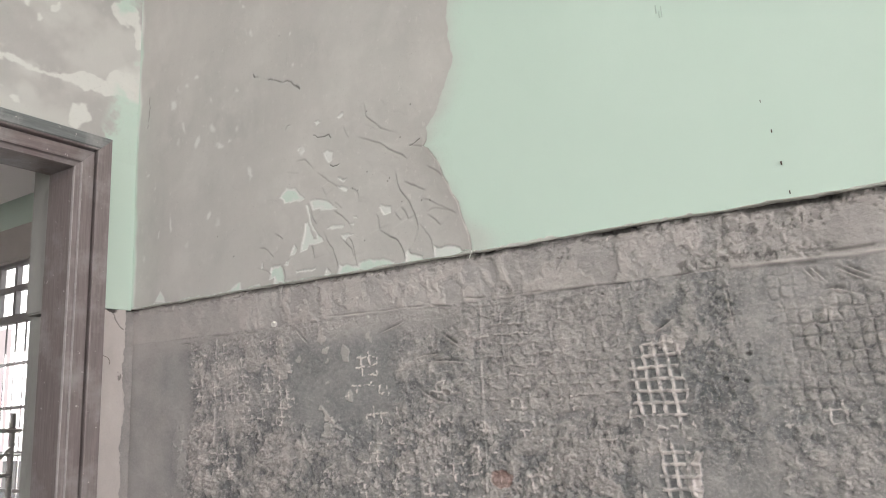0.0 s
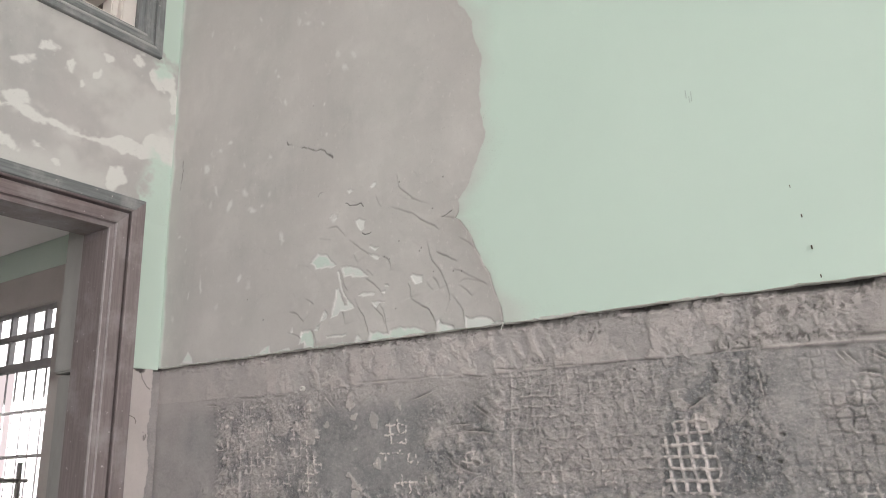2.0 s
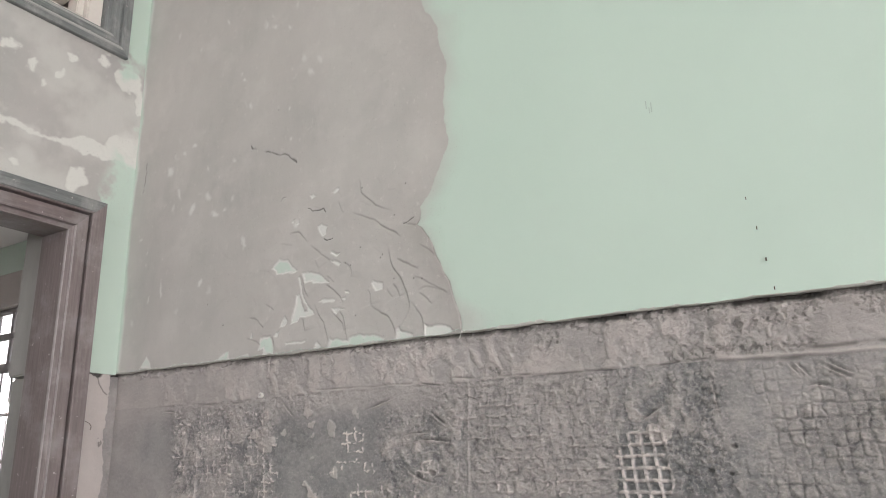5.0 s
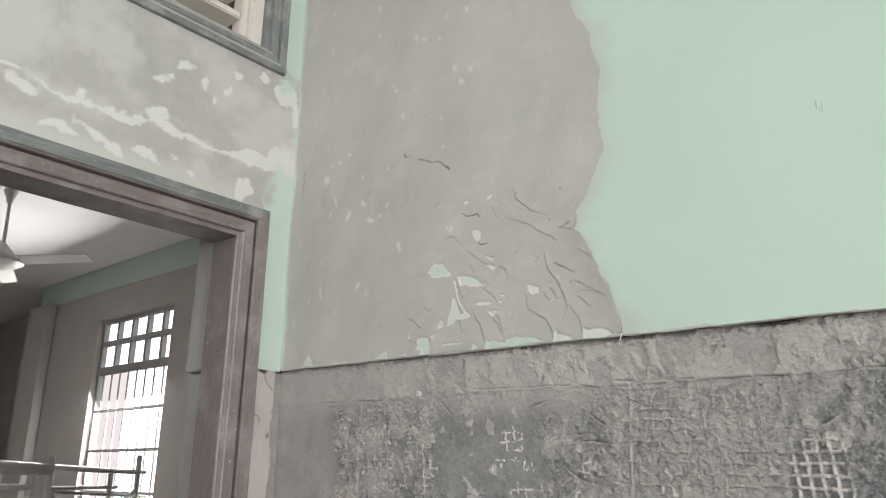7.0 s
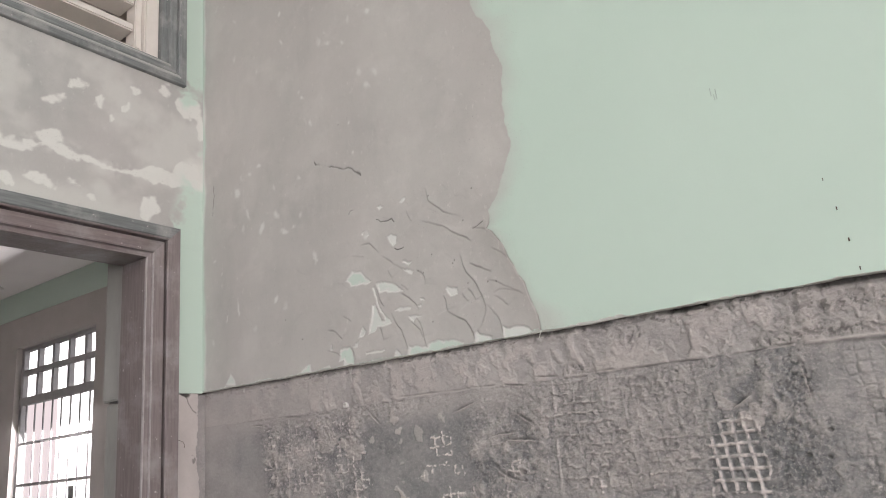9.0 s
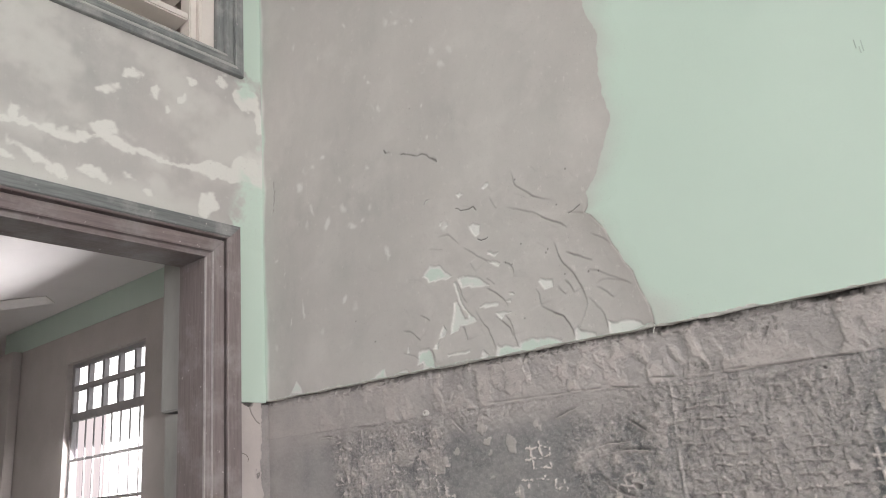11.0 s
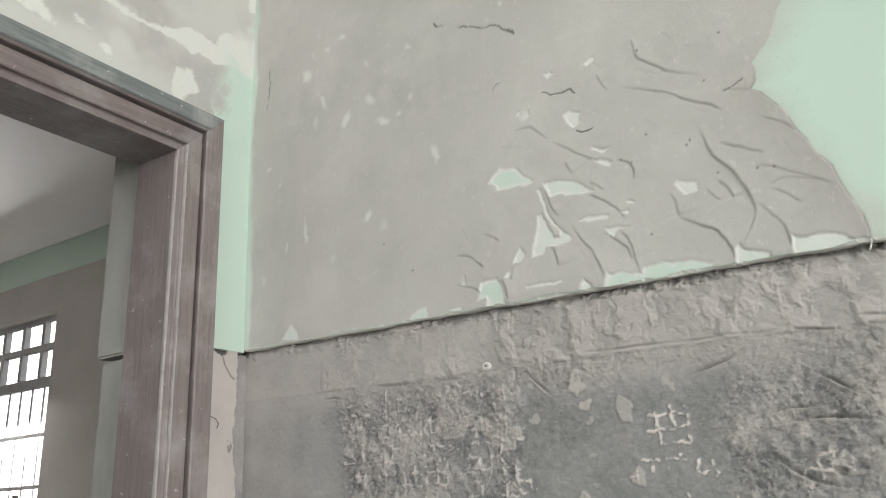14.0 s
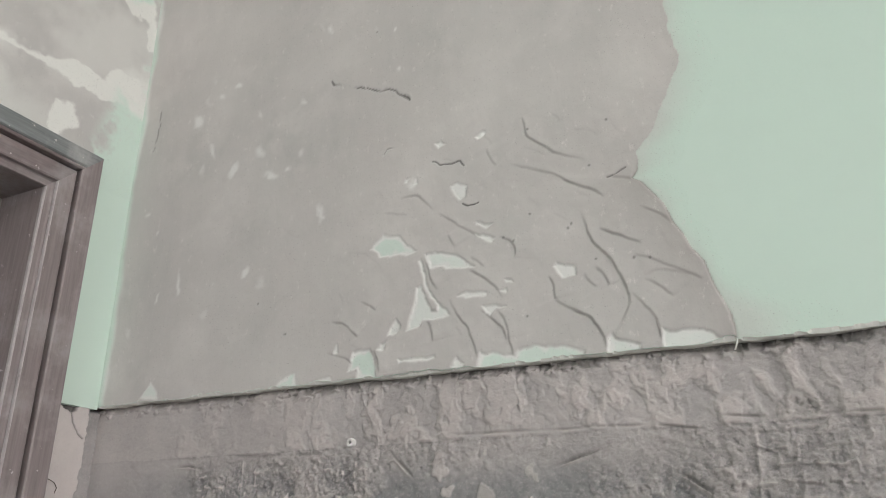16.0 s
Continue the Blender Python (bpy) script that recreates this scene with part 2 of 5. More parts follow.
def off_line(u, v, line):
    """The distance of each grid point from a line of points, the side (left of the way is plus) and how far along it lies (0 to 1)."""
    best, side, along = np.full(u.shape, 9.0), np.zeros(u.shape), np.zeros(u.shape)
    n = len(line) - 1
    for k in range(n):
        (ax, az), (bx, bz) = line[k], line[k + 1]
        dx, dz = bx - ax, bz - az
        L = dx * dx + dz * dz + 1e-12
        s = np.clip(((u - ax) * dx + (v - az) * dz) / L, 0, 1)
        d = np.hypot(u - ax - s * dx, v - az - s * dz)
        near = d < best
        best = np.where(near, d, best)
        side = np.where(near, np.sign(dx * (v - az) - dz * (u - ax)), side)
        along = np.where(near, (k + s) / n, along)
    return best, side, along


def blob(u, v, cx, cz, rx, rz, turn=0.0):
    """1 in the middle of an ellipse, 0 on its rim, below 0 outside."""
    c, s = math.cos(radians(turn)), math.sin(radians(turn))
    p, q = (u - cx) * c + (v - cz) * s, -(u - cx) * s + (v - cz) * c
    return 1 - np.sqrt((p / rx) ** 2 + (q / rz) ** 2)


def sheet(name, pos, keep, attrs, mat, parent):
    """A relief: a grid of points (rows x columns x 3) as one mesh, with the faces that touch no kept point left out."""
    r, c = pos.shape[:2]
    idx = np.arange(r * c).reshape(r, c)
    quads = np.stack([idx[:-1, :-1], idx[:-1, 1:], idx[1:, 1:], idx[1:, :-1]], -1).reshape(-1, 4)
    quads = quads[keep.reshape(-1)[quads].any(1)]
    used = np.unique(quads)
    remap = np.zeros(r * c, int)
    remap[used] = np.arange(len(used))
    quads = remap[quads]
    me = bpy.data.meshes.new(name)
    me.vertices.add(len(used))
    me.vertices.foreach_set("co", pos.reshape(-1, 3)[used].astype(np.float32).ravel())
    me.loops.add(quads.size)
    me.loops.foreach_set("vertex_index", quads.astype(np.int32).ravel())
    me.polygons.add(len(quads))
    me.polygons.foreach_set("loop_start", np.arange(0, quads.size, 4, dtype=np.int32))
    me.polygons.foreach_set("use_smooth", np.ones(len(quads), bool))
    me.update(calc_edges=True)
    for key, values in attrs.items():
        a = me.attributes.new(key, "FLOAT", "POINT")
        a.data.foreach_set("value", np.clip(values, 0, 1).reshape(-1)[used].astype(np.float32))
    me.materials.append(mat)
    ob = new(name, me)
    ob.parent = parent
    return ob


# ---- the setting: the room with the stripped wall ----


def cut_edge(x):
    return 1.6 - SLOPE * x + 0.006 * (fractal(x, x * 0, 0.05, 5, 5) - 0.5) - 0.004 * step(cloud(x, x * 0 + 3, 0.11, 8), 0.80, 0.92) * (x > 0.2)


def box_thing(name, label, category, mat, *sizes):
    ob = part(name, boxes(*sizes), mat)
    return tagged(ob, label, category, kind="structure")


wall_north = box_thing("wall_north", "room wall, mint paint above, bare tile mortar below", "wall", core,
                       (-0.22, X_END + 0.2, 0.036, 0.24, 0, TOP))
floor = box_thing("floor", "bare dusty grey cement floor", "floor", floor_cement, (-10.4, X_END + 0.2, BACK - 0.2, 2.4, -0.1, 0), (-10.4, -6.6, 2.4, 2.8, -0.1, 0))
ceiling = box_thing("ceiling", "plain white painted ceiling", "ceiling", ceiling_paint, (0, X_END, BACK, 0, TOP, TOP + 0.1))
# east and south walls stay out of view; their openings are added for the lamps
wall_east = box_thing("wall_east", "unseen pale plastered wall with an added wide opening", "wall", pale_wall,
                      (X_END, X_END + 0.2, -1.3, 0, 0, TOP), (X_END, X_END + 0.2, BACK, -3.3, 0, TOP),
                      (X_END, X_END + 0.2, -3.3, -1.3, 0, 1.05), (X_END, X_END + 0.2, -3.3, -1.3, 2.95, TOP))
wall_south = box_thing("wall_south", "unseen pale plastered wall with an added high opening", "wall", pale_wall,
                       (0, 0.2, BACK - 0.2, BACK, 0, TOP), (2.4, X_END, BACK - 0.2, BACK, 0, TOP), (0.2, 2.4, BACK - 0.2, BACK, 3.12, TOP), (0.2, 2.4, BACK - 0.2, BACK, 0, 1.58))


def rim_rag(xs):
    """How far the torn rim of the plaster lies above the cut."""
    nibble = step(fractal(xs, xs * 0 + 4, 0.034, 4, 12), 0.50, 0.62) * step(cloud(xs, xs * 0 + 6, 0.12, 13), 0.30, 0.55)
    bite = step(fractal(xs, xs * 0 + 9, 0.014, 3, 14), 0.56, 0.64)
    return 0.0003 + 0.0022 * fractal(xs, xs * 0 + 7, 0.03, 3, 2) + 0.0020 * nibble + 0.0020 * bite


def upper_plaster():
    """The painted plaster above the cut: a slab with a torn lower rim."""
    bm = bmesh.new()
    xs = np.concatenate([np.arange(0.0, 2.3, 0.0025), np.arange(2.3, X_END + 0.001, 0.02)])
    zs = cut_edge(xs)
    rag = rim_rag(xs)
    cols = []
    for x, z, r in zip(xs, zs, rag):
        cols.append([bm.verts.new(p) for p in ((x, 0.036, TOP), (x, 0, TOP), (x, 0, z + r), (x, 0.004, z), (x, 0.036, z + 0.003))])
    rims = []
    for a, b in zip(cols, cols[1:]):
        for k in range(4):
            f = bm.faces.new((a[k], a[k + 1], b[k + 1], b[k]))
            if k >= 2:
                rims.append(f)
    bm.faces.ensure_lookup_table()
    for f in rims:
        f.material_index = 1
    ob = part("plaster", bm, paint, wall_north, "mint green painted plaster with a torn lower edge")
    ob.data.materials.append(chip_white)
    return ob


upper_plaster()


# ---- the grey skim coat on the north wall ----
def flowing(points, n=6):
    """A smooth line through the given points."""
    p = [np.array(q, float) for q in (points[0], *points, points[-1])]
    out = []
    for k in range(1, len(p) - 2):
        for t in np.arange(n) / n:
            out.append(0.5 * (2 * p[k] + (p[k + 1] - p[k - 1]) * t + (2 * p[k - 1] - 5 * p[k] + 4 * p[k + 1] - p[k + 2]) * t ** 2
                              + (3 * p[k] - p[k - 1] - 3 * p[k + 1] + p[k + 2]) * t ** 3))
    return np.array((*out, p[-1]))


def skim_coat():
    xs = np.concatenate([np.arange(0.0, 0.42, 0.003), np.arange(0.42, 1.09, 0.0013), np.arange(1.09, 1.24, 0.003)])
    zs = np.concatenate([np.arange(1.56, 1.975, 0.0013), np.arange(1.975, 2.95, 0.003)])
    x, z = np.meshgrid(xs, zs)
    rim_z = (1.56, 1.591, 1.619, 1.661, 1.690, 1.711, 1.730, 1.747, 1.758, 1.778, 1.797, 1.816, 1.824, 1.834, 1.850, 1.862, 1.882, 1.898, 1.941, 1.998, 2.090, 2.174, 2.286, 2.345, 2.6, 2.95)
    rim_x = (1.066, 1.067, 1.065, 1.050, 1.043, 1.029, 1.022, 1.013, 1.009, 1.003, 0.990, 0.977, 0.966, 0.973, 0.975, 0.972, 0.994, 1.007, 1.028, 1.046, 1.036, 1.046, 1.020, 0.991, 0.95, 0.93)
    lobed = step(z, 1.84, 1.90)
    inside = np.interp(z, rim_z, rim_x) - x + (0.005 + 0.019 * lobed) * (fractal(x, z, 0.05, 4, 11) - 0.5)
    lower = step(2.00 - z + 0.3 * (x - 0.75), 0.0, 0.14) * step(x, 0.36, 0.60)
    thick = step(1.86 - z, 0.0, 0.04)
    h = 0.0006 + 0.0011 * lobed * step(inside, 0.0, 0.03) + 0.0017 * lower * (0.35 + 0.65 * thick) * step(inside, 0.0, 0.003 + 0.02 * (1 - thick))
    h += 0.0012 * (fractal(x, z, 0.16, 3, 21) - 0.5)
    # the feathered smear beyond the rim
    reach = 0.014 + 0.13 * fractal(x, z, 0.15, 3, 4) ** 2 * (0.5 + 1.0 * cloud(x, z, 0.30, 9)) + 0.05 * step(1.66 - z, 0.0, 0.06)
    smear = np.where(inside > 0, 1.0, step(inside, -reach, 0.010))
    film_h = 0.00008 + 0.00035 * smear
    thin = np.where(inside > 0, 0.0, 0.10 * cloud(x, z, 0.05, 6))
    bare_paint = np.where(inside > 0, 0.0, 1 - (0.30 + 0.45 * cloud(x, z, 0.09, 16)) * smear ** 1.3)
    crack_shade = np.zeros_like(x)

    # ridges that the trowel left: thick on one side, scraped on the other, with shade and dust painted in the crease at
    # the foot
    wx = x + 0.0050 * (fractal(x, z, 0.020, 3, 31) - 0.5)
    wz = z + 0.0050 * (fractal(x, z, 0.022, 3, 33) - 0.5)

    def ridge(much, *points):
        nonlocal h, crack_shade
        line = flowing(points)
        lo, hi = line.min(0) - 0.07, line.max(0) + 0.07
        near = (x > lo[0]) & (x < hi[0]) & (z > lo[1]) & (z < hi[1])
        dist, side, along = off_line(wx[near], wz[near], line)
        away = dist * side
        fade = np.clip(np.sin(math.pi * np.clip(along, 0.0, 1.0)) * 1.6, 0, 1) * (1 - step(dist, 0.02, 0.065))
        fade = fade * (0.45 + 0.55 * step(cloud(x[near], z[near], 0.03, 37), 0.2, 0.6))
        high = 0.0024 * much
        up = step(away, -0.0036, 0.0014)
        add = up * high * np.exp(-np.abs(away) / 0.020) - (1 - up) * 0.5 * high * np.exp(-np.abs(away) / 0.026)
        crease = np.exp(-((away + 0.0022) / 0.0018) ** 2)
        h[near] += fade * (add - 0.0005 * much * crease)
        shade_and_dirt = 0.25 + 0.75 * step(cloud(x[near], z[near], 0.012, 35), 0.35, 0.65)
        crack_shade[near] = np.maximum(crack_shade[near], 0.15 * much * fade * crease * shade_and_dirt)

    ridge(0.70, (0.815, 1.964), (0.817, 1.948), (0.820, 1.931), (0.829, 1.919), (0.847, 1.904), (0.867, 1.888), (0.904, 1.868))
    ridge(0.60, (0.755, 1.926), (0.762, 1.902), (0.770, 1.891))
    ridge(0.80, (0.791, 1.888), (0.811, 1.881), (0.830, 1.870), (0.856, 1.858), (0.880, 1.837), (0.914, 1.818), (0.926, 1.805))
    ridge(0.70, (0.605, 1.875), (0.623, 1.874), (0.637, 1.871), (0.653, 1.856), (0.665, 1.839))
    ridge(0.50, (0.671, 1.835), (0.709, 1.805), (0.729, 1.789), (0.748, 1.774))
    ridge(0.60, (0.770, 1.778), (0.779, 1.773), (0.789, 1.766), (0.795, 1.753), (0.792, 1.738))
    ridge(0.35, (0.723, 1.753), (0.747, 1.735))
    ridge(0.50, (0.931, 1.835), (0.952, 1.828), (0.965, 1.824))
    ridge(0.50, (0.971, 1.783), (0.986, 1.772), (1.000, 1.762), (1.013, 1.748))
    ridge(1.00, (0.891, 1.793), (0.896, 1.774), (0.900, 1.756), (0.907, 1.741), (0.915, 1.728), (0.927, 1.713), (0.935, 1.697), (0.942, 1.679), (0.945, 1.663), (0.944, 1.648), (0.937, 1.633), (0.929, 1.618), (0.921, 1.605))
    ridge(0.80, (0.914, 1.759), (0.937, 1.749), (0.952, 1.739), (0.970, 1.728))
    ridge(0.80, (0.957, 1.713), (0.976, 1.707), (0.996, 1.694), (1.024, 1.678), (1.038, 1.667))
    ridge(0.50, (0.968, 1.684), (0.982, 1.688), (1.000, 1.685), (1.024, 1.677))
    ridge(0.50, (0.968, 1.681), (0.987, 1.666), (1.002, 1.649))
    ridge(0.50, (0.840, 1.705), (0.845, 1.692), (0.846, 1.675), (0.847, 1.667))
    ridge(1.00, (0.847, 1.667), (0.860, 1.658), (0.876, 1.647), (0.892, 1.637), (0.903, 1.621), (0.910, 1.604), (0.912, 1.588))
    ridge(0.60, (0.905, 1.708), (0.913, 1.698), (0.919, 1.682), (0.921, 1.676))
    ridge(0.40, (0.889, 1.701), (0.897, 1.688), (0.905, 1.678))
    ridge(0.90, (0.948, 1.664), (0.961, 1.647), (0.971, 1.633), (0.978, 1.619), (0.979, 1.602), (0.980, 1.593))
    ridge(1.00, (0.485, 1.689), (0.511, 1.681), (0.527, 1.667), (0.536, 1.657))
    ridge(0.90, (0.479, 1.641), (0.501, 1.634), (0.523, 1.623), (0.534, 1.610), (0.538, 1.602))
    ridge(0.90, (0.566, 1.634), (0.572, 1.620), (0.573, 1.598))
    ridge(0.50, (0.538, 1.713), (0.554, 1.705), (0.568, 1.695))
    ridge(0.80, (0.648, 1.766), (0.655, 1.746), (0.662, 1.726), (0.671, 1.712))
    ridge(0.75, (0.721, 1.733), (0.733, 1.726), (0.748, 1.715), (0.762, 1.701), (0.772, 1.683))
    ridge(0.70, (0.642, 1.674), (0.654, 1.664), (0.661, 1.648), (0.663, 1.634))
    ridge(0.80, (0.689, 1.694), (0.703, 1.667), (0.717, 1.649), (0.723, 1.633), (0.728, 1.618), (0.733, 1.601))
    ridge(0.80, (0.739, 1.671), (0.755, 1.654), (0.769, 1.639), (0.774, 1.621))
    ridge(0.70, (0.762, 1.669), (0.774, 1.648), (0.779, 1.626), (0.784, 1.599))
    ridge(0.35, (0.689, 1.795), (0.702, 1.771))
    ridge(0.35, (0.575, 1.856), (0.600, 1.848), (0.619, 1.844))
    sweep = np.random.RandomState(11)
    for k in range(22):
        x0, z0 = sweep.uniform(0.46, 1.00), sweep.uniform(1.62, 1.98)
        if z0 > 2.0 - 0.35 * abs(x0 - 0.85):
            continue
        ang, size, bend = radians(sweep.uniform(-75, -10)), sweep.uniform(0.015, 0.045), sweep.uniform(-0.05, 0.2)
        ridge(sweep.uniform(0.04, 0.12), *bow(x0, z0, x0 + size * math.cos(ang), z0 + size * math.sin(ang), bend, 4))
    for k in range(16):
        x0, z0 = sweep.uniform(0.03, 0.95), sweep.uniform(1.65, 2.75)
        ang, size, bend = radians(sweep.uniform(-60, 110)), sweep.uniform(0.03, 0.12), sweep.uniform(-0.2, 0.2)
        ridge(sweep.uniform(0.03, 0.08), *bow(x0, z0, x0 + size * math.cos(ang), z0 + size * math.sin(ang), bend, 4))
    h += 0.0016 * (fractal(x, z, 0.07, 4, 41) - 0.5) * (0.35 + 0.65 * lower)
    h = np.maximum(h, 0.0006)

    # places that the trowel missed: the paint lies open, with a white film towards the rim
    wob = 1.1 * (fractal(x, z, 0.022, 4, 51) - 0.5)
    px = x + 0.006 * (fractal(x, z, 0.012, 3, 57) - 0.5)
    pz = z + 0.006 * (fractal(x, z, 0.012, 3, 59) - 0.5)
    bx = x + 0.022 * (fractal(x, z, 0.030, 4, 53) - 0.5) + 0.25 * (z - 1.7)
    bz = z + 0.022 * (fractal(x, z, 0.030, 4, 55) - 0.5)

    def bare(green, *rim):
        nonlocal h, thin, bare_paint
        ring = np.array((*rim, rim[0]))
        lo, hi = ring.min(0) - 0.02, ring.max(0) + 0.02
        near = (x > lo[0]) & (x < hi[0]) & (z > lo[1]) & (z < hi[1])
        u, v = px[near], pz[near]
        dist, side, along = off_line(u, v, ring)
        within = np.zeros(u.shape, bool)
        for (ax, az), (qx, qz) in zip(ring, ring[1:]):
            if abs(qz - az) > 1e-9:
                within ^= ((az > v) != (qz > v)) & (u < (qx - ax) * (v - az) / (qz - az) + ax)
        inner = np.where(within, dist, -dist)
        k = step(inner, -0.0028, 0.0026)
        h[near] = h[near] - (h[near] - 0.0003) * k
        thin[near] = np.maximum(thin[near], 0.97 * k)
        bare_paint[near] = np.maximum(bare_paint[near], 0.9 * green * step(inner + 0.008 * (cloud(u, v, 0.012, 58) - 0.5), 0.001, 0.008))
        crack_shade[near] = crack_shade[near] * (1 - step(inner, 0.0, 0.002))

    bare(0.85, (0.553, 1.796), (0.565, 1.808), (0.576, 1.816), (0.605, 1.809), (0.618, 1.791), (0.634, 1.779), (0.626, 1.775), (0.602, 1.778), (0.572, 1.780), (0.566, 1.789))
    bare(0.4, (0.650, 1.770), (0.668, 1.771), (0.702, 1.759), (0.714, 1.747), (0.728, 1.735), (0.704, 1.738), (0.678, 1.746), (0.660, 1.745), (0.655, 1.758))
    bare(0.25, (0.643, 1.763), (0.650, 1.739), (0.656, 1.714), (0.667, 1.694), (0.683, 1.679), (0.688, 1.671), (0.668, 1.666), (0.645, 1.669), (0.640, 1.659), (0.619, 1.657), (0.626, 1.678), (0.633, 1.703), (0.635, 1.720), (0.643, 1.722), (0.650, 1.707), (0.652, 1.696), (0.659, 1.680), (0.669, 1.680), (0.671, 1.689), (0.659, 1.700), (0.650, 1.720), (0.645, 1.740), (0.638, 1.760))
    bare(0.0, (0.587, 1.652), (0.594, 1.666), (0.602, 1.675), (0.608, 1.663), (0.602, 1.653))
    bare(0.0, (0.571, 1.633), (0.577, 1.642), (0.585, 1.645), (0.580, 1.631))
    bare(0.0, (0.604, 1.614), (0.634, 1.614), (0.662, 1.613), (0.664, 1.609), (0.633, 1.609), (0.606, 1.611))
    bare(0.0, (0.702, 1.696), (0.716, 1.700), (0.746, 1.695), (0.744, 1.690), (0.719, 1.691))
    bare(0.0, (0.740, 1.675), (0.758, 1.673), (0.776, 1.670), (0.761, 1.668), (0.750, 1.660), (0.745, 1.667))
    bare(0.0, (0.776, 1.708), (0.785, 1.708), (0.786, 1.704), (0.777, 1.705))
    bare(0.0, (0.767, 1.694), (0.776, 1.695), (0.776, 1.690))
    bare(0.85, (0.519, 1.606), (0.529, 1.636), (0.557, 1.636), (0.565, 1.621), (0.569, 1.590), (0.537, 1.593), (0.534, 1.610))
    bare(0.0, (0.493, 1.636), (0.498, 1.652), (0.501, 1.636))
    bare(0.85, (0.727, 1.588), (0.735, 1.610), (0.760, 1.606), (0.784, 1.599), (0.791, 1.608), (0.822, 1.608), (0.864, 1.602), (0.880, 1.593), (0.874, 1.578), (0.824, 1.577), (0.779, 1.578))
    bare(0.3, (0.691, 1.595), (0.698, 1.606), (0.708, 1.596), (0.709, 1.588))
    bare(0.4, (0.912, 1.580), (0.912, 1.608), (0.918, 1.614), (0.923, 1.605), (0.938, 1.599), (0.953, 1.592), (0.951, 1.576), (0.927, 1.575))
    bare(0.25, (0.980, 1.582), (0.982, 1.610), (0.996, 1.605), (1.022, 1.604), (1.042, 1.597), (1.048, 1.588), (1.010, 1.580))
    bare(0.0, (0.846, 1.716), (0.852, 1.720), (0.876, 1.711), (0.876, 1.699), (0.859, 1.698), (0.854, 1.703))
    bare(0.0, (0.693, 1.875), (0.703, 1.877), (0.720, 1.868), (0.718, 1.853), (0.710, 1.847), (0.698, 1.862))
    bare(0.0, (0.735, 1.806), (0.758, 1.798), (0.751, 1.793), (0.734, 1.802))
    bare(0.0, (0.733, 1.787), (0.749, 1.783), (0.761, 1.776), (0.758, 1.769), (0.744, 1.777))
    bare(0.0, (0.667, 1.955), (0.677, 1.958), (0.683, 1.951), (0.673, 1.947))
    bare(0.0, (0.737, 1.947), (0.746, 1.955), (0.752, 1.956), (0.753, 1.949), (0.741, 1.942))
    bare(0.0, (0.612, 1.900), (0.615, 1.905), (0.621, 1.905), (0.617, 1.899))
    bare(0.0, (0.631, 1.893), (0.634, 1.902), (0.636, 1.894))
    bare(0.4, (0.099, 1.607), (0.108, 1.618), (0.122, 1.634), (0.139, 1.613), (0.141, 1.602))
    bare(0.9, (0.379, 1.595), (0.403, 1.610), (0.420, 1.614), (0.425, 1.591))
    bare(0.4, (0.450, 1.593), (0.467, 1.601), (0.488, 1.604), (0.495, 1.587))

    # faint pale spots, where the coat is only a film
    def film(cx, cz, rx, rz, turn=0.0, much=0.7):
        nonlocal thin
        thin = np.maximum(thin, 1.1 * much * step(blob(bx, bz, cx + 0.25 * (cz - 1.7), cz, rx, rz, turn) + wob, 0, 0.9))

    for cx, cz, rx, rz, turn in ((0.155, 2.137, 0.014, 0.020, 10), (0.200, 2.062, 0.010, 0.026, 10), (0.315, 2.033, 0.014, 0.018, 0),
                                 (0.256, 2.005, 0.012, 0.022, -30), (0.378, 1.982, 0.012, 0.010, 30), (0.346, 1.976, 0.020, 0.010, -20),
                                 (0.453, 1.882, 0.008, 0.026, -10), (0.154, 1.807, 0.006, 0.022, -12), (0.303, 1.799, 0.007, 0.020, -35),
                                 (0.247, 2.191, 0.008, 0.008, 0), (0.624, 1.896, 0.014, 0.014, 0)):
        film(cx, cz, rx, rz, turn)
    spots = np.random.RandomState(3)
    for k in range(34):
        film(spots.uniform(0.02, 0.62), spots.uniform(1.66, 2.9), spots.uniform(0.004, 0.011), spots.uniform(0.006, 0.024), spots.uniform(-40, 30), spots.uniform(0.25, 0.7))
    for k in range(14):
        film(spots.uniform(0.45, 0.75), spots.uniform(2.25, 2.75), spots.uniform(0.006, 0.016), spots.uniform(0.010, 0.022), spots.uniform(-30, 30), spots.uniform(0.3, 0.75))
    bare_paint = np.maximum(bare_paint, 0.85 * step(0.006 + 0.022 * (fractal(x, z, 0.10, 4, 63) - 0.5) - x, -0.010, 0.006))
    thin = np.maximum(thin, 0.8 * step(0.010 + 0.030 * (fractal(x, z, 0.12, 4, 61) - 0.5) - x, -0.006, 0.008))

    # shade and dirt painted dark along the thick rim
    crack_shade = np.maximum(crack_shade, 0.40 * np.exp(-((inside - 0.0004) / 0.0014) ** 2) * thick * step(cloud(x, z, 0.03, 77), 0.1, 0.4))

    # drying cracks
    def split(line, wide=0.0016, dirt=1.0):
        nonlocal h, crack_shade
        lo, hi = np.min(line, 0) - 0.03, np.max(line, 0) + 0.03
        near = (x > lo[0]) & (x < hi[0]) & (z > lo[1]) & (z < hi[1])
        u, v = x[near], z[near]
        dist, side, along = off_line(u + 0.006 * (cloud(u, v, 0.012, 71) - 0.5), v + 0.008 * (cloud(u, v, 0.015, 72) - 0.5), line)
        gap = (1 - step(dist, wide * 0.5, wide * 1.5)) * step(cloud(u, v, 0.025, 73), 0.08, 0.30)
        crack_shade[near] = np.maximum(crack_shade[near], dirt * gap)
        h[near] -= 0.001 * gap

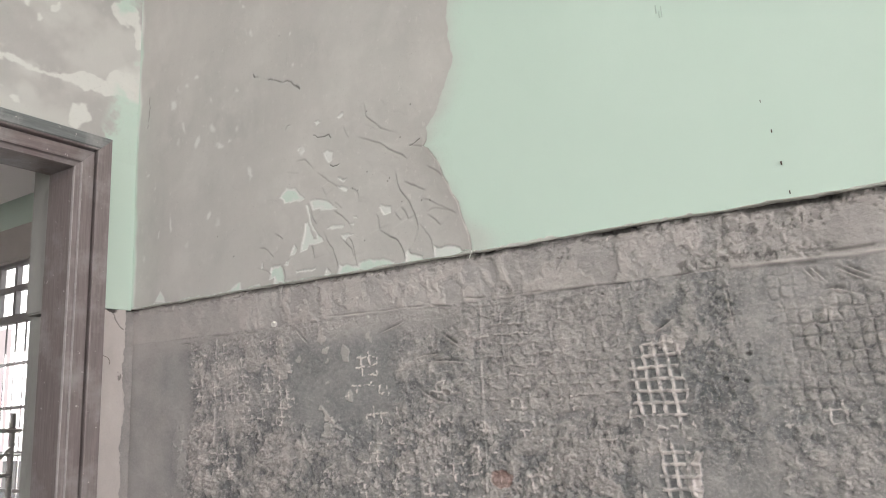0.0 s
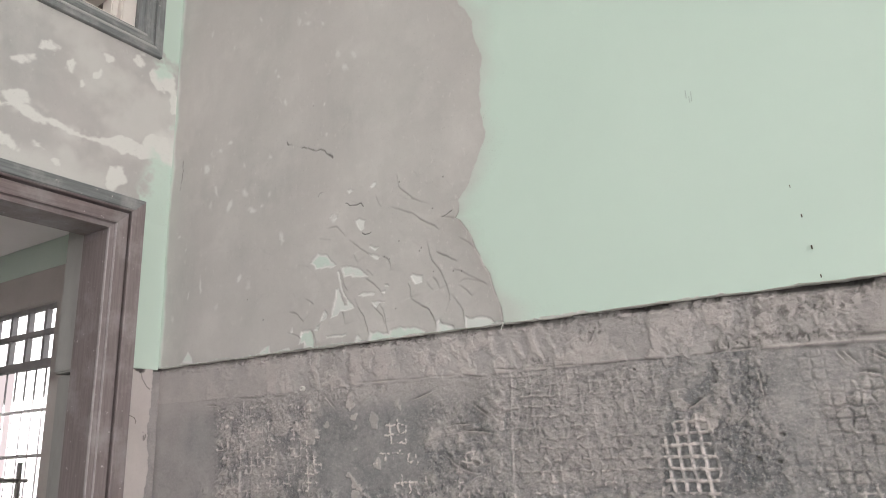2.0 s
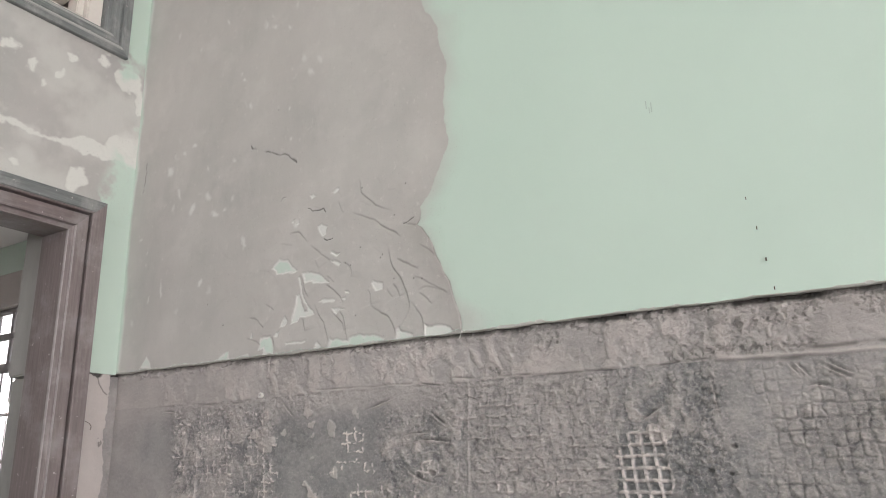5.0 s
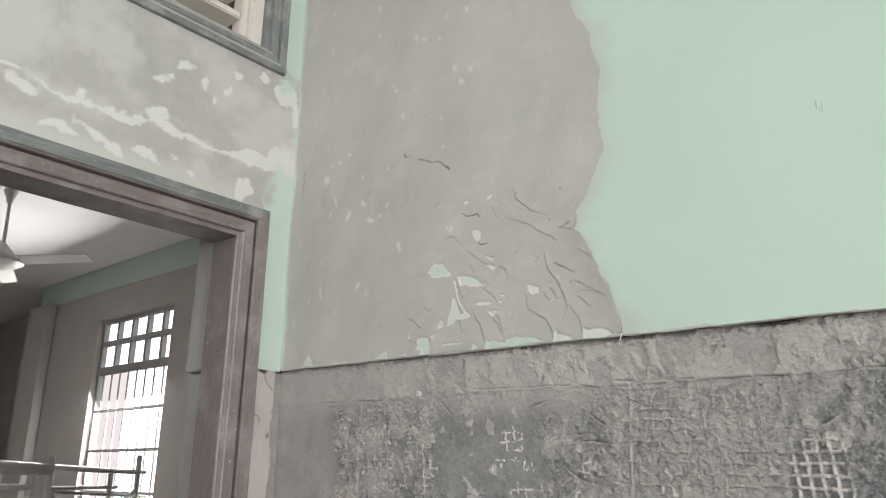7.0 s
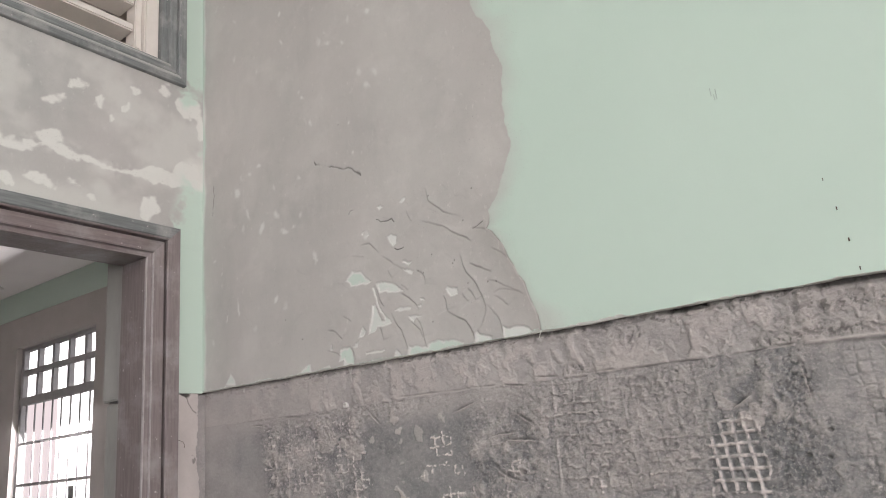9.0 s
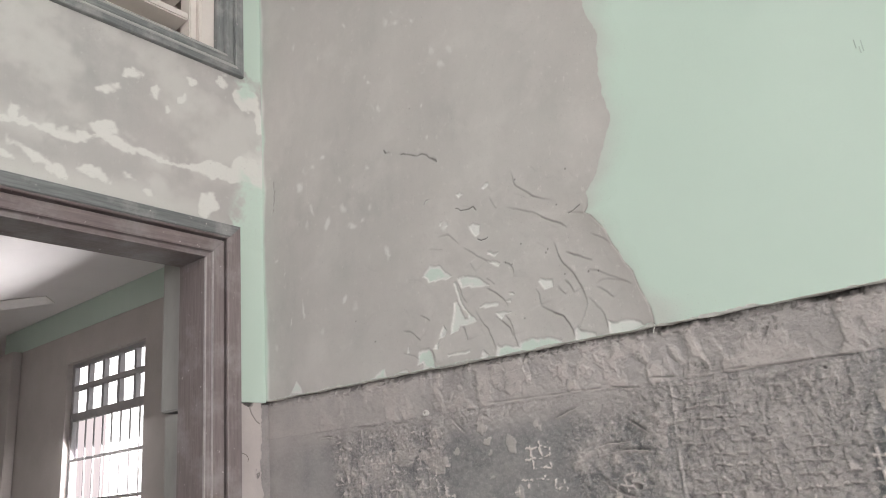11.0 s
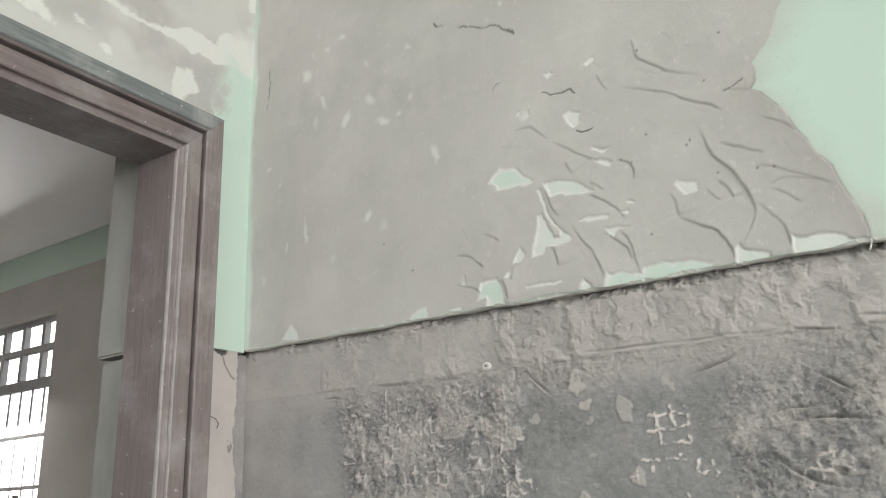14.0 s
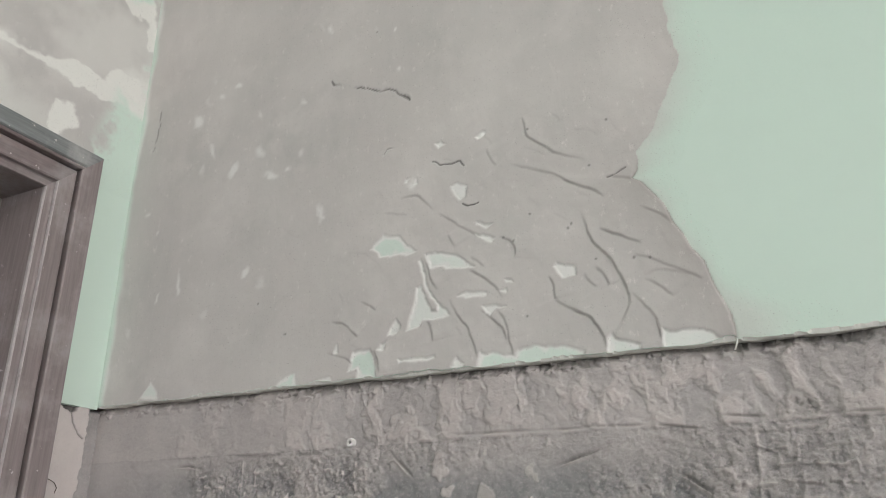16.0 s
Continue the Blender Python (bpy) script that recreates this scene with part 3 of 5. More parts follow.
    split(((0.463, 2.133), (0.489, 2.113), (0.523, 2.104), (0.577, 2.081), (0.603, 2.067), (0.620, 2.051)), 0.0016, 0.75)
    split(((0.660, 1.922), (0.674, 1.915), (0.696, 1.915), (0.708, 1.914), (0.715, 1.906)), 0.0012, 0.7)
    split(((0.714, 1.844), (0.723, 1.835), (0.731, 1.836), (0.738, 1.839)), 0.0013, 0.8)
    split(((0.931, 1.835), (0.945, 1.835), (0.954, 1.839), (0.959, 1.841)), 0.0012, 0.6)
    split(((0.573, 1.961), (0.581, 1.964), (0.600, 1.966)), 0.0010, 0.35)
    split(((0.051, 2.185), (0.052, 2.137), (0.045, 2.10)), 0.0012, 0.5)
    for px0, pz0 in ((0.908, 1.858), (0.816, 1.800), (0.876, 1.774), (0.871, 1.769), (0.976, 1.706), (0.956, 1.709), (0.776, 1.774), (0.793, 1.765),
                     (0.906, 1.717), (0.397, 1.681), (0.939, 1.922), (0.806, 1.651), (0.821, 1.938), (0.555, 2.21), (0.34, 1.74)):
        crack_shade = np.maximum(crack_shade, 0.55 * (1 - step(np.hypot(wx - px0, wz - pz0), 0.0008, 0.0030)))
    h = np.where(inside > 0, h, film_h + 0.25 * np.maximum(h - 0.0006, 0) * step(inside, -0.02, 0))
    # the coat turns browner towards its rim, most where it is thick
    rim_brown = (0.50 * thick * np.exp(-np.clip(inside, 0, 1) / 0.045) + 0.22 * (1 - thick) * np.exp(-np.clip(inside, 0, 1) / 0.07)) * (inside > -0.002)
    rim_brown = rim_brown * (0.5 + 0.9 * fractal(x, z, 0.05, 3, 81))
    low = cut_edge(x) + rim_rag(x) + 0.0004
    keep = (z > low) & (smear > 0.002)
    pos = np.stack([x, -h, np.maximum(z, low)], -1)
    ob = sheet("skim_coat", pos, keep, {"thin": thin, "crack_shade": crack_shade, "paint": bare_paint, "rim_brown": rim_brown}, coat, wall_north)
    return tagged(ob, "grey trowelled skim coat with ridges and bare spots")


skim_coat()


# ---- the stripped tile bed below ----
def tile_bed():
    d = 0.0014
    x, q = np.meshgrid(np.arange(-0.05, 2.25, d), np.arange(0.98, 1.612, d))
    z = q - SLOPE * x
    rough = fractal(x, z, 0.05, 5, 101) - 0.5
    lumps = fractal(x, z, 0.016, 4, 111) - 0.5
    pits = fractal(x, z, 0.009, 3, 115) - 0.5
    grain = step(fractal(x, z, 0.013, 3, 116), 0.535, 0.575)
    coarse = step(fractal(x, z, 0.16, 3, 117), 0.40, 0.62)
    flake = fractal(x, z, 0.055, 5, 118)
    flake2 = fractal(x, z, 0.030, 4, 119)
    crisp = step(flake, 0.500, 0.515) + 0.6 * step(flake2, 0.545, 0.560)
    rib = np.zeros_like(x)
    brick = np.zeros_like(x)
    crack_shade = np.zeros_like(x)
    ex = x + 0.03 * (fractal(x, z, 0.05, 3, 131) - 0.5)
    eq = q + 0.03 * (fractal(x, z, 0.05, 3, 141) - 0.5)

    def area(x0, x1, q0, q1, soft=0.02):
        return step(ex, x0 - soft, x0 + soft) * step(-ex, -x1 - soft, -x1 + soft) * step(eq, q0 - soft, q0 + soft) * step(-eq, -q1 - soft, -q1 + soft)

    # zones of the old tile bed
    border = step(q + 0.005 * (fractal(x, z, 0.03, 4, 151) - 0.5), 1.504, 1.510)
    field = 1 - border
    smooth_left = area(-0.1, 0.225, 0.9, 1.515)
    dark_left = area(0.11, 0.245, 1.375, 1.49, 0.03)
    mottled = area(0.245, 0.56, 0.9, 1.485)
    dark_mid = area(0.565, 0.86, 1.25, 1.475)
    gouged = area(0.86, 1.065, 1.20, 1.47)
    rows = area(1.06, 1.36, 1.295, 1.50)
    pitted = area(1.44, 1.535, 1.20, 1.49)
    strip = area(1.527, 1.572, 1.395, 1.52, 0.006)
    cells = area(1.590, 1.762, 1.29, 1.445)
    faint_cells = area(1.575, 2.3, 1.42, 1.50)
    dim_right = area(1.765, 1.98, 1.10, 1.43)
    below = area(0.22, 1.36, 0.9, 1.285)
    calm = np.maximum.reduce([smooth_left, 0.8 * dark_mid, 0.6 * strip, 0.75 * dim_right, 0.9 * rows, 0.7 * cells, 0.5 * faint_cells])
    rag = np.clip(0.25 + 0.5 * coarse + 0.25 * mottled + 0.30 * gouged + 0.5 * below + 0.4 * pitted, 0, 1.2) * (1 - calm)

    h = field * (0.0030 * rough * (1 - 0.8 * calm) + rag * (0.0012 * crisp + 0.0036 * lumps + 0.0020 * grain) + (0.0014 + 0.0030 * rag) * pits)
    tone = 0.40 + 0.5 * (fractal(x, z, 0.13, 4, 121) - 0.5) + rag * (0.17 * (crisp - 0.6) + 0.28 * (grain - 0.35) + 1.0 * lumps) + 0.45 * rough * (1 - calm) + 0.35 * pits
    tone = tone + (0.47 + 0.3 * rough - tone) * smooth_left
    tone = tone - 0.22 * dark_left - 0.22 * dark_mid + 0.22 * mottled * (0.7 + rough * 2) + 0.22 * rows + 0.10 * cells + 0.10 * faint_cells - 0.14 * dim_right - 0.12 * pitted + 0.08 * strip
    fade = step(q + 0.03 * rough, 1.435 - 0.05 * step(x, 0.85, 1.05), 1.505) * step(-x, -1.55, -1.20) * (1 - 0.45 * step(x, 0.95, 1.1)) 
    tone = tone + (0.70 - tone) * fade * field
    # the lowest pits of the coarse zones are coloured darker
    crack_shade = np.maximum(crack_shade, field * 0.26 * step(-pits, 0.12, 0.22) * np.clip(rag + 0.6 * pitted + 0.3 * rows, 0, 1) * step(fractal(x, z, 0.06, 2, 123), 0.42, 0.55))

    # border course under the cut: paler mortar, torn downwards
    sx, sq = x + 0.10 * (q - 1.5), 0.72 * q
    scale = fractal(sx, sq, 0.034, 4, 161)
    torn = step(scale, 0.47, 0.50) + step(scale, 0.55, 0.565) + 0.6 * step(fractal(sx, sq, 0.017, 3, 163), 0.57, 0.59)
    lively = step(x, 0.10, 0.30) * (0.45 + 0.55 * step(fractal(x, z, 0.12, 2, 184), 0.40, 0.60))
    tone = np.where(border > 0.5, 0.80 + 0.30 * (fractal(x, z, 0.05, 4, 171) - 0.5) + 0.16 * lively * (torn - 0.8) + 0.25 * lively * lumps - 0.10 * step(x, 1.0, 1.4), tone)
    h += border * (0.0012 * step(x, 0.55, 0.8) + lively * (0.0014 * torn + 0.0026 * lumps) + 0.0018 * (fractal(x, z, 0.07, 3, 175) - 0.5) + 0.0006 * pits)
    # crumbly darkened pits, thickest along the foot of the border and to the east
    foot = np.exp(-((q - 1.522 - 0.012 * (cloud(x, x * 0, 0.06, 177) - 0.5)) / 0.011) ** 2) * step(x, 1.08, 1.14) * step(cloud(x, x * 0 + 4, 0.07, 178), 0.25, 0.5) * step(-x, -1.80, -1.6)
    east = 0.6 * step(x, 1.32, 1.62) * step(q, 1.512, 1.53) * step(fractal(x, z, 0.07, 2, 182), 0.36, 0.58)
    up_there = 0.8 * np.exp(-((q - 1.565) / 0.016) ** 2) * step(fractal(x, z * 0, 0.07, 2, 186), 0.48, 0.58) * step(x, 1.15, 1.25)
    crumbly = border * np.clip(np.maximum.reduce([foot, east, up_there]), 0, 1)
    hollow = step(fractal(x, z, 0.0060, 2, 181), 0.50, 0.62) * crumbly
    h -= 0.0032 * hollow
    crack_shade = np.maximum(crack_shade, 0.38 * hollow)
    tone = tone + 0.10 * crumbly * (1 - hollow)
    # the slot right under the painted plaster, its shade painted dark
    slot = step(q, 1.584, 1.597) * step(fractal(x, z * 0, 0.07, 3, 191), 0.40, 0.60)
    crack_shade = np.maximum(crack_shade, (0.25 + 0.5 * step(x, 0.9, 1.25)) * step(q, 1.590, 1.596) * (0.2 + 0.8 * slot))
    h -= 0.010 * slot * (0.3 + 0.7 * step(x, 0.9, 1.25)) + 0.004 * step(q, 1.590, 1.598)
    # the plaster edge's shadow, painted as a ragged dark band with small dips
    edge_shade = step(q + 0.010 * (fractal(x, z, 0.012, 3, 193) - 0.5), 1.586, 1.590) * step(fractal(x, z, 0.010, 3, 195), 0.46, 0.56) * (0.35 + 0.65 * step(fractal(x, z * 0, 0.10, 3, 197), 0.42, 0.55))
    crack_shade = np.maximum(crack_shade, 0.38 * edge_shade)
    h += 0.0035 * step(q, 1.578, 1.588) * step(fractal(x, z, 0.011, 3, 199), 0.55, 0.60) - 0.003 * edge_shade

    # the line at the foot of the border: a darkened seam, further east a pale raised rib
    drift = q + 0.004 * (cloud(x, x * 0 + 7, 0.05, 153) - 0.5)

    def seam(x0, q0, x1, q1, much, wide=0.0016):
        nonlocal h, crack_shade
        on = step(x, x0, x0 + 0.02) * step(-x, -x1, -x1 + 0.02)
        g = on * np.exp(-((drift - q0 - (q1 - q0) * (x - x0) / (x1 - x0)) / wide) ** 2)
        g = g * (0.35 + 0.65 * step(cloud(x, x * 0 + 2, 0.03, 6), 0.30, 0.55))
        crack_shade = np.maximum(crack_shade, much * g)
        h = h - 0.0022 * g

    seam(0.30, 1.503, 0.48, 1.498, 0.22, 0.0024)
    seam(0.68, 1.514, 0.95, 1.511, 0.22)
    seam(0.95, 1.511, 1.02, 1.500, 0.55)
    seam(1.03, 1.516, 1.09, 1.513, 0.60)
    seam(1.12, 1.511, 1.37, 1.505, 0.50)
    seam(1.41, 1.508, 1.53, 1.512, 0.65)
    seam(1.57, 1.503, 1.67, 1.499, 0.45, 0.0030)
    seam(1.66, 1.516, 2.10, 1.515, 0.60, 0.0028)
    lip = np.exp(-((drift - 1.5085 + 0.0035 * (x - 1.55) / 0.2) / 0.0030) ** 2) * step(x, 1.53, 1.57)
    h += 0.0034 * lip
    rib = np.maximum(rib, 0.42 * lip)

    # gouges and torn scabs
    groove = fractal(x * 0.7 + 0.25 * q, q * 2.4, 0.05, 4, 201)
    h += 0.0050 * gouged * (groove - 0.5) + 0.0042 * below * (fractal(x, z, 0.035, 4, 205) - 0.5)
    tone = tone + field * (gouged * 0.55 * (groove - 0.5) + below * 0.7 * (fractal(x, z, 0.035, 4, 205) - 0.5))
    scab = step(fractal(x, z, 0.045, 4, 211), 0.49, 0.505)
    h += 0.0013 * np.maximum(mottled, 0.8 * below) * (scab - 0.4)
    tone = tone + field * 0.26 * np.maximum(mottled, 0.8 * below) * (scab - 0.5)
    left_torn = area(0.15, 0.34, 0.9, 1.30, 0.03)
    h += 0.0022 * left_torn * (crisp - 0.6)
    tone = tone + left_torn * 0.25 * (crisp - 0.7)

    # prints of the tiles' backs: ribs 20 mm apart
    wx = x - 1.358 + 0.0060 * (fractal(x, z, 0.022, 4, 221) - 0.5) + 0.09 * (q - 1.361)
    wq = q - 1.361 + 0.0060 * (fractal(x, z, 0.022, 4, 222) - 0.5)
    ridge = lambda s, pitch: step(np.abs(((s / pitch) % 1) - 0.5), 0.30, 0.42)
    up, level = ridge(wx, 0.0200), ridge(wq, 0.0193)
    net = np.maximum(up, level)
    thin_rib = lambda s, pitch: step(np.abs(((s / pitch) % 1) - 0.5), 0.36, 0.45)
    fx = wx + 0.008 * (fractal(x, z, 0.012, 3, 223) - 0.5)
    fq = wq + 0.008 * (fractal(x, z, 0.012, 3, 224) - 0.5)
    fine_up, fine_level = thin_rib(fx, 0.0200), thin_rib(fq, 0.0193)
    fine = np.maximum(fine_up, fine_level)
    gone = np.clip((fractal(x, z, 0.026, 4, 231) - 0.5) * 2.6 + 0.5, 0, 1)
    nick = step(fractal(x, z, 0.010, 3, 233), 0.40, 0.56)

    def ribs(mask, which, high, white, hold):
        nonlocal h, rib
        k = which * step(mask, 0.02, 0.25) * step(hold * mask - gone, -0.02, 0.10) * (nick if hold < 0.8 else 0.35 + 0.65 * nick)
        h = h + high * k
        rib = np.maximum(rib, white * k)

    worn = step(fractal(x, z, 0.05, 4, 241), 0.35, 0.65)
    h += rows * (0.0030 * (fine_level * nick - 0.3) * (0.4 + worn) + 0.0014 * (fine_up * nick - 0.3) + 0.0022 * pits + 0.0012 * grain)
    tone = tone + field * rows * (0.24 * (fine_level * nick - 0.25) * (0.3 + worn) + 0.05 * (fine_up * nick - 0.25) * worn + 0.35 * pits + 0.08 * (grain - 0.4))
    crack_shade = np.maximum(crack_shade, rows * 0.22 * step(-pits, 0.12, 0.22) * field)
    joint = np.maximum(thin_rib(fx + 0.009, 0.0187), thin_rib(fq + 0.008, 0.0193))
    for zone, much in ((cells, 1.0), (faint_cells, 0.45), (area(1.76, 2.3, 1.42, 1.47), 0.4)):
        held = zone * (0.35 + 0.65 * step(fractal(x, z, 0.05, 3, 246), 0.36, 0.56)) * much
        h += held * (0.0014 * (1 - joint) - 0.0014 * joint + 0.0044 * pits + 0.0012 * grain) + held * 0.0016 * (cloud(x, z, 0.012, 243) - 0.5)
        tone = tone + held * field * (0.12 * (1 - joint) - 0.08 * joint + 0.7 * pits)
        crack_shade = np.maximum(crack_shade, 0.20 * held * joint * step(cloud(x, z, 0.010, 248), 0.45, 0.70))
    # the patch where the ribs stand clean and nearly white
    grid_top = area(1.350, 1.445, 1.375, 1.405, 0.008)
    grid_mid = area(1.350, 1.440, 1.285, 1.385, 0.008)
    grid_low = area(1.388, 1.455, 1.15, 1.228, 0.008)
    ribs(grid_top, net, 0.0028, 0.75, 0.95)
    ribs(area(1.392, 1.445, 1.375, 1.412, 0.008), np.maximum(net, grain), 0.0020, 0.7, 0.85)
    ribs(grid_mid, net, 0.0032, 0.92, 1.05)
    ribs(area(1.385, 1.450, 1.225, 1.29, 0.008), net, 0.0028, 0.8, 0.62)
    ribs(grid_low, net, 0.0034, 0.90, 0.92)
    ribs(area(1.436, 1.456, 1.14, 1.245, 0.003), np.ones_like(x), 0.0034, 0.85, 0.95)
    ribs(area(1.335, 1.42, 1.03, 1.15, 0.012), net, 0.0028, 0.8, 0.65)
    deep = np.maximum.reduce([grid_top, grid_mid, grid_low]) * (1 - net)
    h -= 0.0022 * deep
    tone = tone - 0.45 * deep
    ribs(area(1.34, 1.39, 1.22, 1.29, 0.012), fine, 0.0018, 0.6, 0.5)
    ribs(area(1.275, 1.32, 1.238, 1.252, 0.004), fine, 0.0016, 0.7, 0.95)
    # ribs left here and there
    ribs(area(0.765, 0.815, 1.375, 1.43, 0.008), fine, 0.0018, 1.00, 0.75)
    ribs(area(0.715, 0.84, 1.338, 1.362, 0.006), fine, 0.0018, 1.00, 0.72)
    ribs(area(0.785, 0.84, 1.275, 1.31, 0.008), fine, 0.0018, 1.00, 0.8)
    ribs(area(0.80, 1.06, 1.255, 1.30, 0.02), fine, 0.0016, 0.85, 0.52)
    ribs(area(0.75, 1.10, 1.08, 1.25, 0.03), fine, 0.0020, 1.00, 0.46)
    ribs(area(0.955, 1.06, 1.29, 1.36, 0.02), fine, 0.0018, 0.8, 0.46)
    ribs(area(0.240, 0.280, 1.34, 1.485, 0.006), fine, 0.0018, 0.8, 0.66)
    ribs(area(0.315, 0.335, 1.36, 1.49, 0.004), fine, 0.0016, 0.75, 0.66)
    ribs(area(0.340, 0.560, 1.28, 1.48, 0.02), fine, 0.0013, 0.62, 0.50)
    ribs(area(0.525, 0.580, 1.29, 1.41, 0.008), fine, 0.0018, 0.85, 0.72)
    ribs(area(0.470, 0.530, 1.44, 1.49, 0.008), fine, 0.0014, 0.7, 0.62)
    ribs(area(0.315, 0.395, 1.16, 1.235, 0.010), fine, 0.0022, 0.75, 0.80)
    ribs(area(1.09, 1.31, 1.295, 1.325, 0.008), fine, 0.0018, 0.66, 0.72)
    ribs(area(1.10, 1.18, 1.22, 1.29, 0.015), fine, 0.0018, 0.8, 0.50)
    ribs(area(1.14, 1.20, 1.15, 1.22, 0.015), fine, 0.0020, 0.8, 0.55)
    ribs(area(1.565, 1.635, 1.250, 1.262, 0.004), np.maximum(fine, level), 0.0024, 0.75, 0.80)
    ribs(area(1.585, 1.710, 1.255, 1.295, 0.010), fine, 0.0024, 0.75, 0.62)
    ribs(area(1.58, 1.76, 1.12, 1.25, 0.02), fine, 0.0020, 0.35, 0.46)
    # a level groove whose shade is painted as a darker tone
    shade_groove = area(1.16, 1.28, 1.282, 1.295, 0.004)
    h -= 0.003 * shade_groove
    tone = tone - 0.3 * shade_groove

    # bright crumbs of tile glue with painted highlights, and hollows with painted shade
    crumbs = np.clip(0.9 * below + 0.6 * mottled + 0.45 * gouged + 0.5 * area(1.58, 1.76, 1.05, 1.34) + 0.25 * rows + 0.4 * pitted, 0, 1)
    bit = step(fractal(x, z, 0.0080, 3, 271), 0.585, 0.62) * step(fractal(x, z, 0.05, 3, 273), 0.40, 0.58) * crumbs * field
    h += 0.0022 * bit
    rib = np.maximum(rib, 0.42 * bit)
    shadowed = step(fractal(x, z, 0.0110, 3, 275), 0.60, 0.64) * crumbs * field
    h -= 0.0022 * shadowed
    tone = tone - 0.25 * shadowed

    # upright joints between the old tiles
    for xj, q0, q1, w in ((1.066, 1.10, 1.50, 0.35), (0.322, 1.15, 1.50, 0.5)):
        j = np.exp(-((x - xj - 0.02 * (q - 1.4) + 0.005 * (cloud(x, z, 0.04, 251) - 0.5)) / 0.0022) ** 2) * step(q, q0, q0 + 0.02) * step(-q, -q1, -q1 + 0.01)
        j = j * step(cloud(x * 0 + xj, z, 0.035, 252), 0.25, 0.5)
        h += 0.0022 * j
        rib = np.maximum(rib, w * j)

    # dabs of pale mortar
    wob = 1.5 * (fractal(x, z, 0.020, 4, 261) - 0.5)

    dx = x + 0.030 * (fractal(x, z, 0.028, 4, 263) - 0.5)
    dq = q + 0.030 * (fractal(x, z, 0.028, 4, 265) - 0.5)

    def dab(cx, cq, rx, rq, turn=0.0, pale=0.8, high=0.003):
        nonlocal h, tone
        b = step(blob(dx, dq, cx, cq, rx, rq, turn) + wob, 0, 0.20)
        h = h + 0.55 * high * b
        tone = tone + (pale - tone) * b

    dab(0.455, 1.432, 0.034, 0.026, 0, 0.80, 0.003)
    dab(0.530, 1.415, 0.034, 0.026, -30, 0.90, 0.004)
    dab(0.735, 1.432, 0.012, 0.017, 20, 0.75, 0.003)
    dab(0.661, 1.476, 0.010, 0.016, 0, 0.95, 0.004)
    dab(0.672, 1.441, 0.010, 0.008, 0, 0.95)
    dab(0.677, 1.416, 0.009, 0.010, 0, 0.8)
    dab(0.742, 1.336, 0.008, 0.012, 30, 0.8)
    dab(0.672, 1.303, 0.028, 0.010, -50, 1.0, 0.005)
    dab(0.678, 1.268, 0.012, 0.017, -20, 0.85, 0.003)
    dab(0.430, 1.285, 0.040, 0.020, 0, 0.75, 0.003)
    dab(0.250, 1.235, 0.050, 0.018, -20, 0.72, 0.004)
    dab(0.470, 1.205, 0.040, 0.024, 20, 0.80, 0.003)
    dab(0.889, 1.207, 0.035, 0.028, 15, 0.80)
    dab(0.938, 1.228, 0.040, 0.026, 30, 0.75)
    dab(1.150, 1.240, 0.050, 0.020, 10, 0.75, 0.003)
    dab(1.230, 1.215, 0.070, 0.020, 24, 0.72, 0.003)
    dab(1.210, 1.185, 0.070, 0.018, 28, 0.72, 0.003)
    dab(1.290, 1.170, 0.070, 0.018, -40, 0.85, 0.003)
    dab(1.385, 1.432, 0.012, 0.022, 10, 0.85, 0.004)
    dab(1.425, 1.400, 0.024, 0.016, 20, 0.95, 0.003)
    dab(1.045, 1.418, 0.016, 0.020, 0, 0.9, 0.004)
    dab(1.655, 1.145, 0.018, 0.024, 0, 0.6, 0.003)
    many = np.random.RandomState(5)
    for k in range(34):
        cx, cq = many.uniform(0.28, 2.1), many.uniform(1.05, 1.30)
        dab(cx, cq, many.uniform(0.005, 0.016), many.uniform(0.005, 0.014), many.uniform(-60, 60), many.uniform(0.5, 0.9), 0.0015)
    for k in range(26):
        cx, cq = many.uniform(0.55, 2.1), many.uniform(1.28, 1.48)
        dab(cx, cq, many.uniform(0.003, 0.008), many.uniform(0.003, 0.008), 0, many.uniform(0.5, 1.0), 0.001)

    # scratches of the chisel: a darkened groove with a pale lip
    def scratch(x0, q0, x1, q1, bend=0.05, deep=0.003, wide=0.004):
        nonlocal h, tone, crack_shade
        near = (x > min(x0, x1) - 0.03) & (x < max(x0, x1) + 0.03) & (q > min(q0, q1) - 0.03) & (q < max(q0, q1) + 0.03)
        dist, side, along = off_line(x[near], q[near], bow(x0, q0, x1, q1, bend, 10))
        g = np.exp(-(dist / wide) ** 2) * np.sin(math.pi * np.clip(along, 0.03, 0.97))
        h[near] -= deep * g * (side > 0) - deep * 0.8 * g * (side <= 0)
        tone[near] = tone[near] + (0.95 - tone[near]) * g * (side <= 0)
        crack_shade[near] = np.maximum(crack_shade[near], 0.5 * g * (side > 0))

    scratch(0.584, 1.496, 0.622, 1.458, 0.0, 0.003, 0.003)
    scratch(0.827, 1.466, 0.892, 1.485, 0.0, 0.003, 0.004)
    scratch(0.977, 1.453, 1.021, 1.422, 0.0, 0.004, 0.004)
    scratch(0.926, 1.395, 1.035, 1.390, 0.06, 0.005, 0.005)
    scratch(0.917, 1.352, 0.995, 1.319, -0.1, 0.004, 0.005)
    scratch(0.911, 1.408, 0.985, 1.412, 0.05, 0.003, 0.004)
    scratch(1.683, 1.489, 1.724, 1.464, 0, 0.004, 0.003)
    scratch(1.690, 1.494, 1.730, 1.470, 0, 0.003, 0.003)
